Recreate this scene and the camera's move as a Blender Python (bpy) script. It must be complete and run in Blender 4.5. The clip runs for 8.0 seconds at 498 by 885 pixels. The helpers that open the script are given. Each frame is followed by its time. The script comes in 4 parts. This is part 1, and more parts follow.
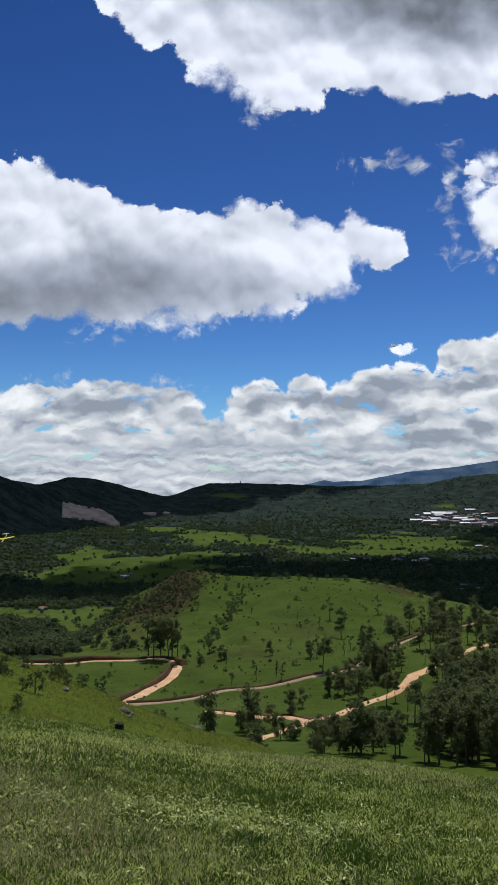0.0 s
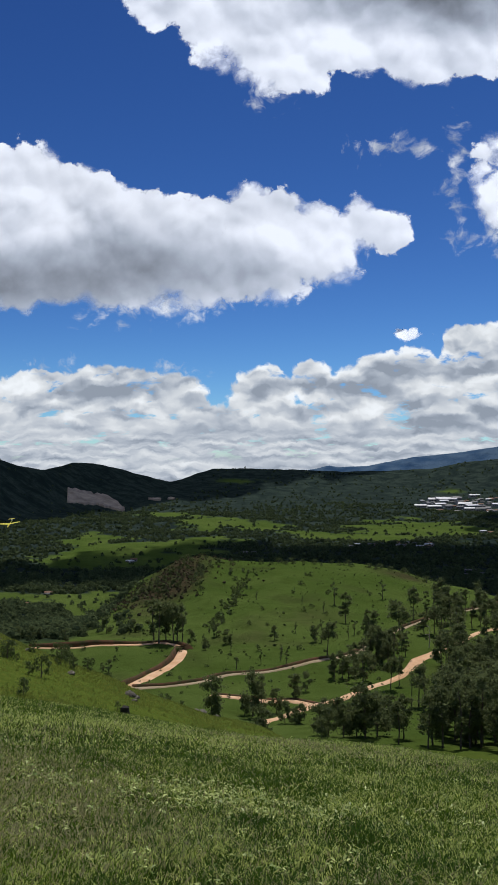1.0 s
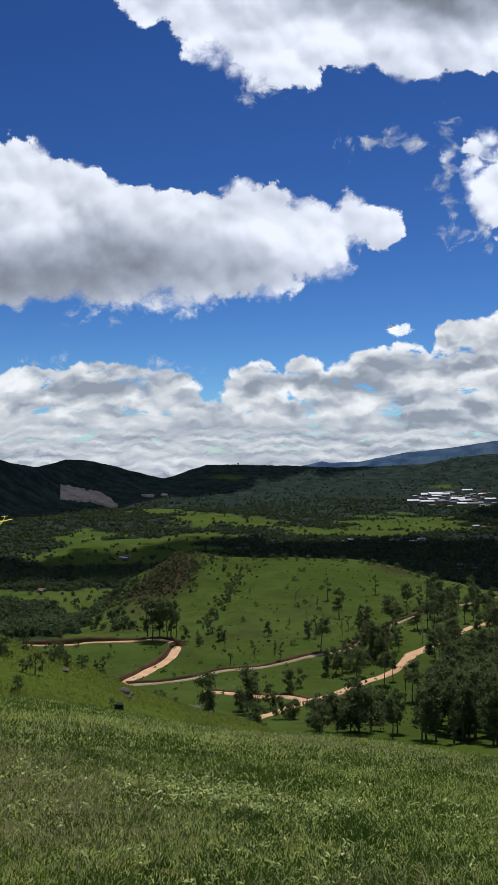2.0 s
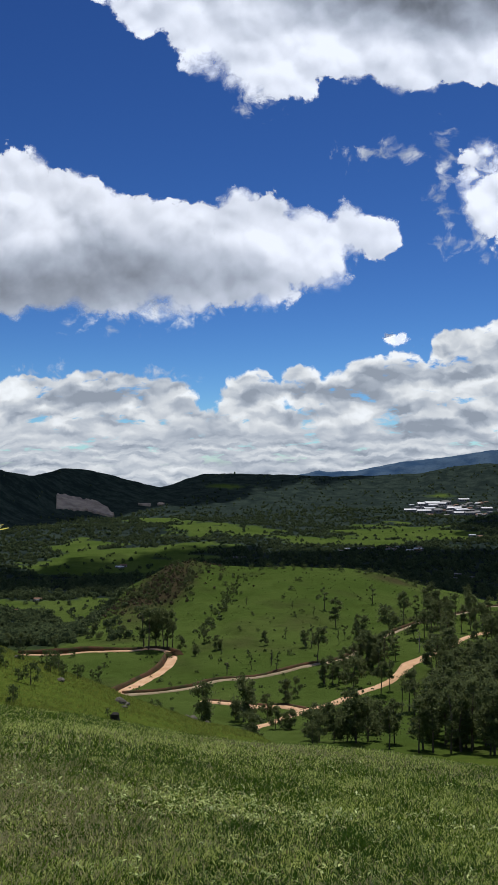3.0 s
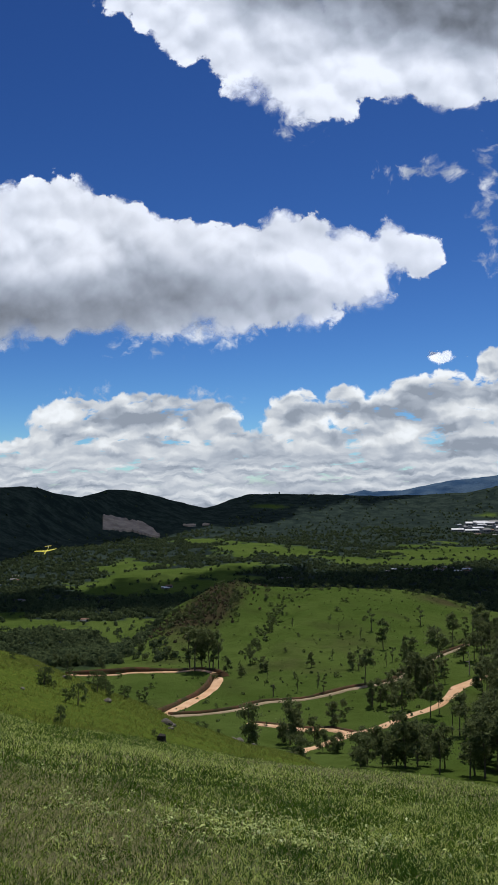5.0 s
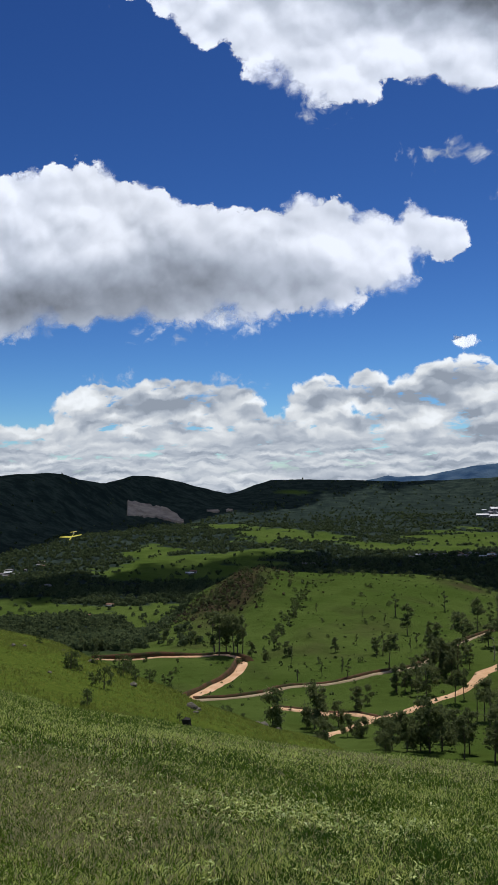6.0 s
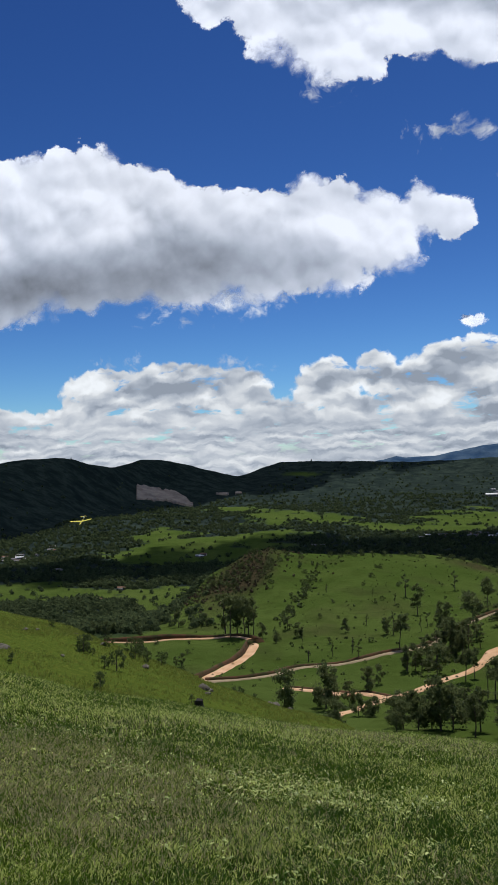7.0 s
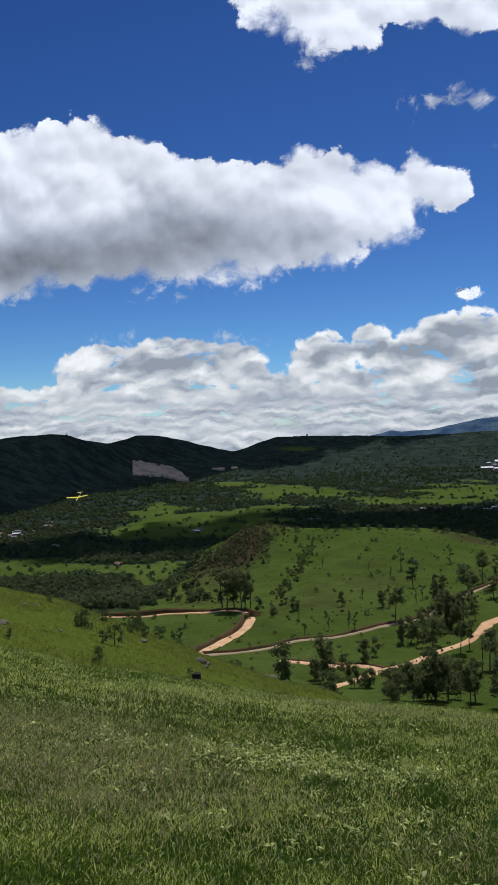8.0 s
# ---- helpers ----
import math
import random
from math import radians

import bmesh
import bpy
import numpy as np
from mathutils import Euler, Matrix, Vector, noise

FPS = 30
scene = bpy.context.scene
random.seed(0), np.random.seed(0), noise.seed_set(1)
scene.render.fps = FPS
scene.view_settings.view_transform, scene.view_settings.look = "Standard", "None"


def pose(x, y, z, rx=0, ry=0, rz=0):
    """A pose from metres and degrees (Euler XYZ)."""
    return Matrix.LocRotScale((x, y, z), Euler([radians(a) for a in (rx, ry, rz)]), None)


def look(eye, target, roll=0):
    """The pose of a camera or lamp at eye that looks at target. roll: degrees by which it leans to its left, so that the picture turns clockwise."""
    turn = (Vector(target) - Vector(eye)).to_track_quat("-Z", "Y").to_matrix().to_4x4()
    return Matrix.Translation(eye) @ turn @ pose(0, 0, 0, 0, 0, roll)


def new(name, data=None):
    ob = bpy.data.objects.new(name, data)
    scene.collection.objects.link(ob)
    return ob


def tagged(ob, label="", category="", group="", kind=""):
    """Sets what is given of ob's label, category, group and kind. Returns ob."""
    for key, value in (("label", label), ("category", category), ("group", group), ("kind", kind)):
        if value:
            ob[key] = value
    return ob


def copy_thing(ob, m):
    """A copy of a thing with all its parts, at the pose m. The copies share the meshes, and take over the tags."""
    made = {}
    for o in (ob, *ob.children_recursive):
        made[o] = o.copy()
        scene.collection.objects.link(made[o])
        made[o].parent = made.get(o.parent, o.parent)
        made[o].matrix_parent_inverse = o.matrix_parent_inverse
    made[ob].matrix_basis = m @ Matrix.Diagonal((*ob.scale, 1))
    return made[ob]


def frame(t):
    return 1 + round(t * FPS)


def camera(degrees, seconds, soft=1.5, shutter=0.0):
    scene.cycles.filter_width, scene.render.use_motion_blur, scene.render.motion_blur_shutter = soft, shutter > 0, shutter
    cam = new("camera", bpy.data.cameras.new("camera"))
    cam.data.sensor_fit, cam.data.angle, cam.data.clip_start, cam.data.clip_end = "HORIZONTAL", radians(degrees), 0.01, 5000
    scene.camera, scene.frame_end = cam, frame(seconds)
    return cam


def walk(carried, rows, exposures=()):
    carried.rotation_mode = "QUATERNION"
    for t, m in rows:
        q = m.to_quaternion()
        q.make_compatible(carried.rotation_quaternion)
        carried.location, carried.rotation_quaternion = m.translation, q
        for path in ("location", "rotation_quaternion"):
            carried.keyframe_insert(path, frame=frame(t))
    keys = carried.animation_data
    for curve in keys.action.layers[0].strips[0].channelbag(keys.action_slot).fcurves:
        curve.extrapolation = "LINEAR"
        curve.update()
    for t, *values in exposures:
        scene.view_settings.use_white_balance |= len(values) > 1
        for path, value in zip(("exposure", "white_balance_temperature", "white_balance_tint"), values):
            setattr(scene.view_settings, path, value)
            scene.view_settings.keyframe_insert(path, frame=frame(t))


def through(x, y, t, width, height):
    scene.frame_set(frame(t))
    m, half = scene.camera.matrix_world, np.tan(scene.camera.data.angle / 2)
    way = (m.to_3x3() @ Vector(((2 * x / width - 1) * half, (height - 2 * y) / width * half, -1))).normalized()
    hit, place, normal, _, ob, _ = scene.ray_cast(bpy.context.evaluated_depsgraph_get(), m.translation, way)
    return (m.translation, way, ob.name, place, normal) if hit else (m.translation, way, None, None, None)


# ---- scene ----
cam = camera(34.2, 8.0, soft=1.2)

EYE = 1.65
# seconds, yaw, pitch, roll of a phone held in the hand on the hilltop
PATH = [
    (0.0, 0.0, 3.33, 0.0), (0.5, 0.202, 2.962, -0.017), (1.0, 0.328, 2.297, 0.0), (1.5, 0.077, 1.998, 0.214),
    (3.0, -0.396, 2.658, 0.22), (3.5, -0.214, 3.445, 0.474), (4.0, 0.146, 4.132, 0.643), (4.5, 1.428, 4.511, 0.689),
    (5.0, 2.756, 4.106, 0.524), (6.5, 4.88, 2.582, 1.024), (7.0, 5.028, 1.894, 1.422), (7.5, 4.422, 1.068, 1.626),
    (8.0, 4.729, 0.121, 1.783),
]
walk(cam, [(t, pose(0, 0, EYE, 90 + p, r, y)) for t, y, p, r in PATH])

# ---- sky, clouds and sun ----
SUN_HEIGHT, SUN_TURN = 66.0, 18.0      # degrees; turn is clockwise from straight ahead
CLOUD_LEFT = [(-0.406, 0.295, 0.142, 0.109), (-0.300, 0.328, 0.106, 0.086), (-0.243, 0.310, 0.092, 0.083), (-0.278, 0.266, 0.170, 0.058),
              (-0.179, 0.288, 0.092, 0.083), (-0.137, 0.274, 0.099, 0.068), (-0.073, 0.302, 0.050, 0.052), (-0.080, 0.266, 0.092, 0.054),
              (0.012, 0.310, 0.064, 0.052), (-0.002, 0.266, 0.085, 0.049), (0.069, 0.295, 0.057, 0.049), (0.102, 0.298, 0.040, 0.034), (0.076, 0.274, 0.064, 0.036),
              (0.133, 0.310, 0.035, 0.038), (0.168, 0.302, 0.027, 0.029)]
CLOUD_TOP = [(-0.111, 0.630, 0.058, 0.062), (-0.154, 0.640, 0.051, 0.034), (-0.038, 0.610, 0.065, 0.086), (0.019, 0.580, 0.072, 0.093),
             (0.048, 0.551, 0.057, 0.071), (0.120, 0.595, 0.101, 0.090), (0.221, 0.588, 0.094, 0.097), (0.308, 0.603, 0.108, 0.097),
             (0.240, 0.690, 0.250, 0.085), (-0.190, 0.650, 0.043, 0.022)]
CLOUD_BITS = [(0.290, 0.402, 0.022, 0.012), (0.302, 0.415, 0.016, 0.012), (0.280, 0.388, 0.012, 0.010), (0.310, 0.338, 0.026, 0.036), (0.194, 0.175, 0.006, 0.003), (0.197, 0.181, 0.004, 0.004)]
CLOUD_WISPS = [(0.169, 0.411, 0.036, 0.012), (0.208, 0.410, 0.030, 0.012), (0.250, 0.375, 0.010, 0.058), (0.281, 0.295, 0.028, 0.012),
               (-0.101, 0.206, 0.052, 0.018), (0.023, 0.473, 0.026, 0.018), (-0.107, 0.131, 0.018, 0.011), (-0.076, 0.124, 0.021, 0.006),
               (-0.196, 0.192, 0.018, 0.010), (-0.255, 0.134, 0.021, 0.008)]
CLOUD_BAND = [(-0.240, 0.096, 0.084, 0.032), (-0.170, 0.103, 0.063, 0.032), (-0.100, 0.093, 0.046, 0.030), (0.012, 0.096, 0.049, 0.032),
              (0.075, 0.107, 0.028, 0.035), (0.110, 0.093, 0.049, 0.034), (0.166, 0.114, 0.039, 0.034), (0.201, 0.124, 0.032, 0.032),
              (0.272, 0.145, 0.042, 0.039), (0.335, 0.160, 0.049, 0.043), (0.299, 0.103, 0.140, 0.042), (0.103, 0.061, 0.224, 0.035),
              (-0.177, 0.054, 0.224, 0.035), (-0.008, 0.012, 0.488, 0.038), (0.229, 0.061, 0.140, 0.042), (-0.359, 0.064, 0.077, 0.021), (-0.44, 0.035, 0.20, 0.036)]
CLOUD_BASES = [(-0.200, 0.245, 0.120, 0.032), (-0.306, 0.231, 0.141, 0.026), (-0.411, 0.227, 0.113, 0.031), (-0.080, 0.246, 0.064, 0.016), (-0.151, 0.259, 0.078, 0.029),
               (0.270, 0.655, 0.190, 0.085), (0.120, 0.710, 0.240, 0.100), (0.200, 0.625, 0.060, 0.030), (0.166, 0.124, 0.049, 0.016)]


class Graph:
    """A short way to write node trees."""

    def __init__(self, tree):
        self.tree = tree

    def node(self, kind):
        return self.tree.nodes.new(kind)

    def put(self, socket, value):
        if isinstance(value, bpy.types.NodeSocket):
            self.tree.links.new(value, socket)
        else:
            socket.default_value = value

    def math(self, op, a, b=0.0, c=0.0, clamp=False):
        n = self.node("ShaderNodeMath")
        n.operation, n.use_clamp = op, clamp
        for s, v in zip(n.inputs, (a, b, c)):
            self.put(s, v)
        return n.outputs[0]

    def vec(self, op, a, b=(0, 0, 0), c=(0, 0, 0)):
        n = self.node("ShaderNodeVectorMath")
        n.operation = op
        for s, v in zip(n.inputs, (a, b, c)):
            self.put(s, v)
        return n.outputs["Value"] if op in ("LENGTH", "DOT_PRODUCT") else n.outputs[0]

    def xyz(self, x, y, z=0.0):
        n = self.node("ShaderNodeCombineXYZ")
        for s, v in zip(n.inputs, (x, y, z)):
            self.put(s, v)
        return n.outputs[0]

    def noise(self, p, scale, detail=6.0, rough=0.55, distort=0.0, colour=False):
        n = self.node("ShaderNodeTexNoise")
        self.put(n.inputs["Vector"], p)
        for key, v in (("Scale", scale), ("Detail", detail), ("Roughness", rough), ("Distortion", distort)):
            self.put(n.inputs[key], v)
        return n.outputs["Color" if colour else 0]

    def cells(self, p, scale, detail=3.0, rough=0.5):
        n = self.node("ShaderNodeTexVoronoi")
        n.feature, n.normalize = "SMOOTH_F1", True
        self.put(n.inputs["Vector"], p)
        for key, v in (("Scale", scale), ("Detail", detail), ("Roughness", rough), ("Smoothness", 0.2)):
            self.put(n.inputs[key], v)
        return n.outputs["Distance"]

    def ramp(self, v, low, high, to_low=0.0, to_high=1.0, kind="SMOOTHSTEP"):
        n = self.node("ShaderNodeMapRange")
        n.interpolation_type = kind
        for s, x in zip(n.inputs, (v, low, high, to_low, to_high)):
            self.put(s, x)
        return n.outputs[0]

    def mix(self, f, a, b, kind="MIX"):
        n = self.node("ShaderNodeMix")
        n.data_type, n.blend_type = "RGBA", kind
        self.put(n.inputs[0], f)
        for s, v in zip(n.inputs[6:8], (a, b)):
            self.put(s, (*v, 1.0) if isinstance(v, tuple) and len(v) == 3 else v)
        return n.outputs[2]

    def blobs(self, p, rows, soft=0.0):
        """How deep a point lies inside a heap of ellipses: above 0 inside, in the same unit as p."""
        field = None
        for cx, cy, rx, ry in rows:
            q = self.vec("MULTIPLY_ADD", p, (1 / rx, 1 / ry, 0), (-cx / rx, -cy / ry, 0))
            depth = min(rx, ry)
            d = self.math("MULTIPLY_ADD", self.vec("LENGTH", q), -depth, depth)
            if field is None:
                field = d
            elif soft:
                field = self.math("SMOOTH_MAX", field, d, soft)
            else:
                field = self.math("MAXIMUM", field, d)
        return field


def make_sky():
    world = bpy.data.worlds.new("sky")
    scene.world = world
    world.use_nodes = True
    world.node_tree.nodes.clear()
    g = Graph(world.node_tree)
    sky = g.node("ShaderNodeTexSky")
    sky.sky_type, sky.sun_disc = "NISHITA", False
    sky.sun_elevation, sky.sun_rotation = radians(SUN_HEIGHT), radians(SUN_TURN)
    sky.altitude, sky.air_density, sky.dust_density, sky.ozone_density = 900.0, 0.9, 0.25, 2.6
    ray = g.node("ShaderNodeTexCoord").outputs["Generated"]
    part_xyz = g.node("ShaderNodeSeparateXYZ")
    g.put(part_xyz.inputs[0], ray)
    x, y, z = part_xyz.outputs
    ahead = g.math("MAXIMUM", y, 0.08)
    u, v = g.math("DIVIDE", x, ahead), g.math("DIVIDE", z, ahead)
    flat = g.xyz(u, v)
    # billows: two warps, then round heaps at several sizes
    warp = g.vec("SUBTRACT", g.noise(flat, 8.0, 2.0, 0.5, colour=True), (0.5, 0.5, 0.5))
    p = g.vec("MULTIPLY_ADD", warp, (0.030, 0.022, 0.0), flat)
    fine = g.vec("SUBTRACT", g.noise(flat, 50.0, 3.0, 0.6, colour=True), (0.5, 0.5, 0.5))
    p2 = g.vec("MULTIPLY_ADD", fine, (0.014, 0.014, 0.0), p)
    heap = g.cells(p2, 17.0, 1.5, 0.45)
    heap_up = g.cells(g.vec("ADD", p2, (0.006, 0.018, 0.0)), 17.0, 1.0, 0.45)
    small = g.cells(p2, 75.0, 1.0, 0.5)
    puff = g.noise(p2, 40.0, 4.0, 0.6)
    edge0 = g.math("MULTIPLY_ADD", g.math("SUBTRACT", 0.36, heap), 0.044, g.math("MULTIPLY", g.math("SUBTRACT", puff, 0.56), 0.024))
    edge = g.math("MULTIPLY_ADD", g.math("SUBTRACT", 0.40, small), 0.020, edge0)
    torn = g.vec("MULTIPLY_ADD", warp, (0.05, 0.03, 0.0), p2)
    wisp = g.math("ADD", g.blobs(p2, CLOUD_WISPS), g.math("MULTIPLY", g.math("SUBTRACT", g.noise(torn, 38.0, 6.0, 0.62, 0.25), 0.53), 0.10))
    wisp_m = g.math("MULTIPLY", g.ramp(wisp, -0.004, 0.022), 0.72)

    # the far field of clouds over the horizon, seen from the side and flattened with distance
    s = g.math("DIVIDE", 1.0, g.math("ADD", v, 0.07))
    rows = g.xyz(g.math("MULTIPLY", u, 5.5), g.math("MULTIPLY", g.math("LOGARITHM", s, 2.718), 2.2))
    rows_w = g.vec("MULTIPLY_ADD", g.vec("SUBTRACT", g.noise(rows, 4.0, 4.0, 0.55, colour=True), (0.5, 0.5, 0.5)), (0.20, 0.16, 0.0), rows)
    sheet = g.noise(rows_w, 3.4, 4.0, 0.58)
    band = g.math("MULTIPLY_ADD", edge, 0.75, g.blobs(p, CLOUD_BAND, 0.004))
    gaps = g.math("MAXIMUM", g.ramp(sheet, 0.31, 0.42), g.ramp(v, 0.035, 0.015))
    band_m = g.math("MULTIPLY", g.ramp(band, -0.001, 0.004), gaps)

    # the same weather all round, outside the stretch of sky ahead
    up = g.math("MAXIMUM", z, 0.06)
    over = g.xyz(g.math("DIVIDE", x, up), g.math("DIVIDE", y, up))
    rest = g.ramp(g.noise(over, 0.9, 4.0, 0.6), 0.53, 0.60)
    outside = g.math("MAXIMUM", g.ramp(g.math("ABSOLUTE", u), 0.50, 0.62), g.ramp(v, 0.78, 0.9))
    outside = g.math("MAXIMUM", outside, g.ramp(y, 0.5, 0.3))
    inside = g.math("SUBTRACT", 1.0, outside)

    mask = g.math("MAXIMUM", wisp_m, band_m)
    mask = g.math("ADD", g.math("MULTIPLY", mask, inside), g.math("MULTIPLY", g.math("MULTIPLY", rest, outside), g.ramp(z, 0.0, 0.05)))

    # light on the far clouds: white crowns, grey bases
    relief = g.math("SUBTRACT", heap_up, heap)
    def tier(across, along, up):
        """Heaps lit from above: white crowns over grey bases."""
        q = g.vec("MULTIPLY", p2, (across, along, 0.0))
        q = g.vec("MULTIPLY_ADD", g.vec("SUBTRACT", g.noise(q, 0.7, 3.0, 0.55, colour=True), (0.5, 0.5, 0.5)), (1.1, 0.7, 0.0), q)
        lit = g.math("SUBTRACT", g.cells(g.vec("ADD", q, (0.06, up, 0.0)), 1.0, 2.0, 0.5), g.cells(q, 1.0, 2.0, 0.5))
        return g.math("MULTIPLY_ADD", g.math("SUBTRACT", g.noise(q, 0.45, 4.0, 0.55), 0.5), 0.95, g.math("MULTIPLY", lit, 1.7))

    low = g.ramp(v, 0.035, 0.075)
    band_l = g.math("ADD", g.math("MULTIPLY", tier(15.0, 32.0, 0.50), low), g.math("MULTIPLY", tier(20.0, 80.0, 0.45), g.math("MULTIPLY_ADD", low, -0.6, 0.6)))
    band_l = g.math("ADD", band_l, 0.57)
    band_l = g.math("MULTIPLY_ADD", relief, g.ramp(v, 0.03, 0.12, 0.0, 0.30), band_l)
    band_l = g.math("MULTIPLY_ADD", g.ramp(band, 0.0, 0.022, 1.0, 0.0), g.ramp(v, 0.03, 0.09, 0.0, 0.16), band_l)
    lum = g.math("MINIMUM", g.math("MAXIMUM", band_l, 0.36), 0.92)
    tint = g.mix(g.ramp(lum, 0.3, 0.8), (0.78, 0.91, 1.12), (0.95, 1.0, 1.055))
    colour = g.mix(1.0, tint, g.xyz(lum, lum, lum), "MULTIPLY")

    clear = g.node("ShaderNodeBackground")
    deep = g.mix(1.0, sky.outputs[0], sky.outputs[0], "MULTIPLY")      # the deep clear blue of thin mountain air
    deep = g.mix(1.0, deep, (0.145, 0.148, 0.118), "MULTIPLY")
    g.put(clear.inputs[0], g.mix(0.25, deep, g.mix(1.0, sky.outputs[0], (0.05, 0.30, 1.02), "MULTIPLY")))
    clear.inputs[1].default_value = 0.1
    cloud = g.node("ShaderNodeBackground")
    g.put(cloud.inputs[0], colour)
    cloud.inputs[1].default_value = 1.0
    both = g.node("ShaderNodeMixShader")
    g.put(both.inputs[0], mask)
    g.put(both.inputs[1], clear.outputs[0])
    g.put(both.inputs[2], cloud.outputs[0])
    g.put(g.node("ShaderNodeOutputWorld").inputs[0], both.outputs[0])


make_sky()
sun = new("sun", bpy.data.lights.new("sun", "SUN"))
sun.data.energy, sun.data.angle, sun.data.color = 3.6, radians(0.53), (1.0, 0.95, 0.87)
sun.matrix_world = look(
    (0, 0, 200), (-math.sin(radians(SUN_TURN)) * math.cos(radians(SUN_HEIGHT)), -math.cos(radians(SUN_TURN)) * math.cos(radians(SUN_HEIGHT)), 200 - math.sin(radians(SUN_HEIGHT))))


# ---- materials ----
def material(name, rough=0.9, spec=0.2):
    m = bpy.data.materials.new(name)
    m.use_nodes = True
    g = Graph(m.node_tree)
    b = m.node_tree.nodes["Principled BSDF"]
    b.inputs["Roughness"].default_value = rough
    b.inputs["Specular IOR Level"].default_value = spec
    return m, g, b


def bump(g, b, height, strength, distance):
    n = g.node("ShaderNodeBump")
    n.inputs["Strength"].default_value, n.inputs["Distance"].default_value = strength, distance
    g.put(n.inputs["Height"], height)
    g.put(b.inputs["Normal"], n.outputs[0])


def place(g):
    return g.node("ShaderNodeTexCoord").outputs["Object"]


def ground_material():
    """Pasture, woodland floor and dry scrub, mixed by the land cover stored on the sheet."""
    m, g, b = material("hill_grass", 1.0, 0.0)
    pos = place(g)
    cover = g.node("ShaderNodeAttribute")
    cover.attribute_name = "cover"
    split = g.node("ShaderNodeSeparateColor")
    g.put(split.inputs[0], cover.outputs["Color"])
    wood, dry, lawn = split.outputs
    gap_shade = g.ramp(lawn, 0.80, 0.95)
    wide = g.noise(pos, 0.012, 5.0, 0.6)
    slow_n = g.noise(pos, 0.028, 7.0, 0.7)
    mid = g.noise(pos, 0.16, 6.0, 0.65)
    tiny = g.noise(pos, 2.6, 5.0, 0.7)
    grass = g.mix(g.ramp(wide, 0.35, 0.65), (0.050, 0.080, 0.017), (0.073, 0.105, 0.026))
    slow = g.noise(pos, 0.045, 6.0, 0.7)
    grass = g.mix(g.ramp(slow, 0.50, 0.72, 0.0, 0.6), grass, (0.036, 0.064, 0.012))
    grass = g.mix(g.ramp(mid, 0.45, 0.75, 0.0, 0.6), grass, (0.038, 0.056, 0.011))
    grass = g.mix(g.ramp(tiny, 0.5, 0.8, 0.0, 0.6), grass, (0.024, 0.040, 0.008))
    scrub = g.mix(g.ramp(mid, 0.35, 0.65), (0.052, 0.040, 0.024), (0.026, 0.028, 0.014))
    # woodland floor, darkened and blued to deepen the mountain's cloud shade and haze
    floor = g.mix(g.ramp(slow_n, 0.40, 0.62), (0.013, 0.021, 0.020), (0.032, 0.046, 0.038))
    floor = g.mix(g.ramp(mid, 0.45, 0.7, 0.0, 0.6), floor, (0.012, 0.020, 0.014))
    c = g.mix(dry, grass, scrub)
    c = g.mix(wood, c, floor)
    c = g.mix(lawn, c, g.mix(g.ramp(tiny, 0.4, 0.7), (0.064, 0.096, 0.015), (0.122, 0.148, 0.026)))
    # lawn soil coloured dark to stand in for shade between the blades
    c = g.mix(gap_shade, c, g.mix(g.ramp(tiny, 0.4, 0.7), (0.020, 0.034, 0.006), (0.042, 0.055, 0.011)))
    g.put(b.inputs["Base Color"], c)
    bump(g, b, g.math("ADD", g.math("MULTIPLY", mid, 1.0), g.math("MULTIPLY", tiny, 0.22)), 0.7, 1.6)
    return m


def leaf_material(name, dark, light, rough=0.55, through=0.25, spec=0.3, curve=1.0):
    m, g, b = material(name, rough, spec)
    geo = g.node("ShaderNodeNewGeometry")
    c = g.mix(g.math("POWER", geo.outputs["Random Per Island"], curve), dark, light)
    info = g.node("ShaderNodeObjectInfo")
    c = g.mix(g.math("MULTIPLY", info.outputs["Random"], 0.45), c, tuple(0.6 * k for k in dark))
    g.put(b.inputs["Base Color"], c)
    if through:
        t = g.node("ShaderNodeBsdfTranslucent")
        g.put(t.inputs[0], g.mix(0.5, c, tuple(1.4 * k for k in light)))
        mixer = g.node("ShaderNodeMixShader")
        mixer.inputs[0].default_value = through
        g.put(mixer.inputs[1], b.outputs[0])
        g.put(mixer.inputs[2], t.outputs[0])
        g.put(m.node_tree.nodes["Material Output"].inputs[0], mixer.outputs[0])
    return m


def mottled(name, a, c, scale, rough=0.9, relief=0.4, depth=0.05, spec=0.2):
    m, g, b = material(name, rough, spec)
    pos = place(g)
    n1, n2 = g.noise(pos, scale, 6.0, 0.6), g.noise(pos, scale * 7.3, 4.0, 0.6)
    col = g.mix(g.ramp(n1, 0.32, 0.68), a, c)
    col = g.mix(g.ramp(n2, 0.5, 0.85, 0.0, 0.5), col, tuple(0.55 * k for k in a))
    g.put(b.inputs["Base Color"], col)
    bump(g, b, g.math("ADD", n1, g.math("MULTIPLY", n2, 0.4)), relief, depth)
    return m


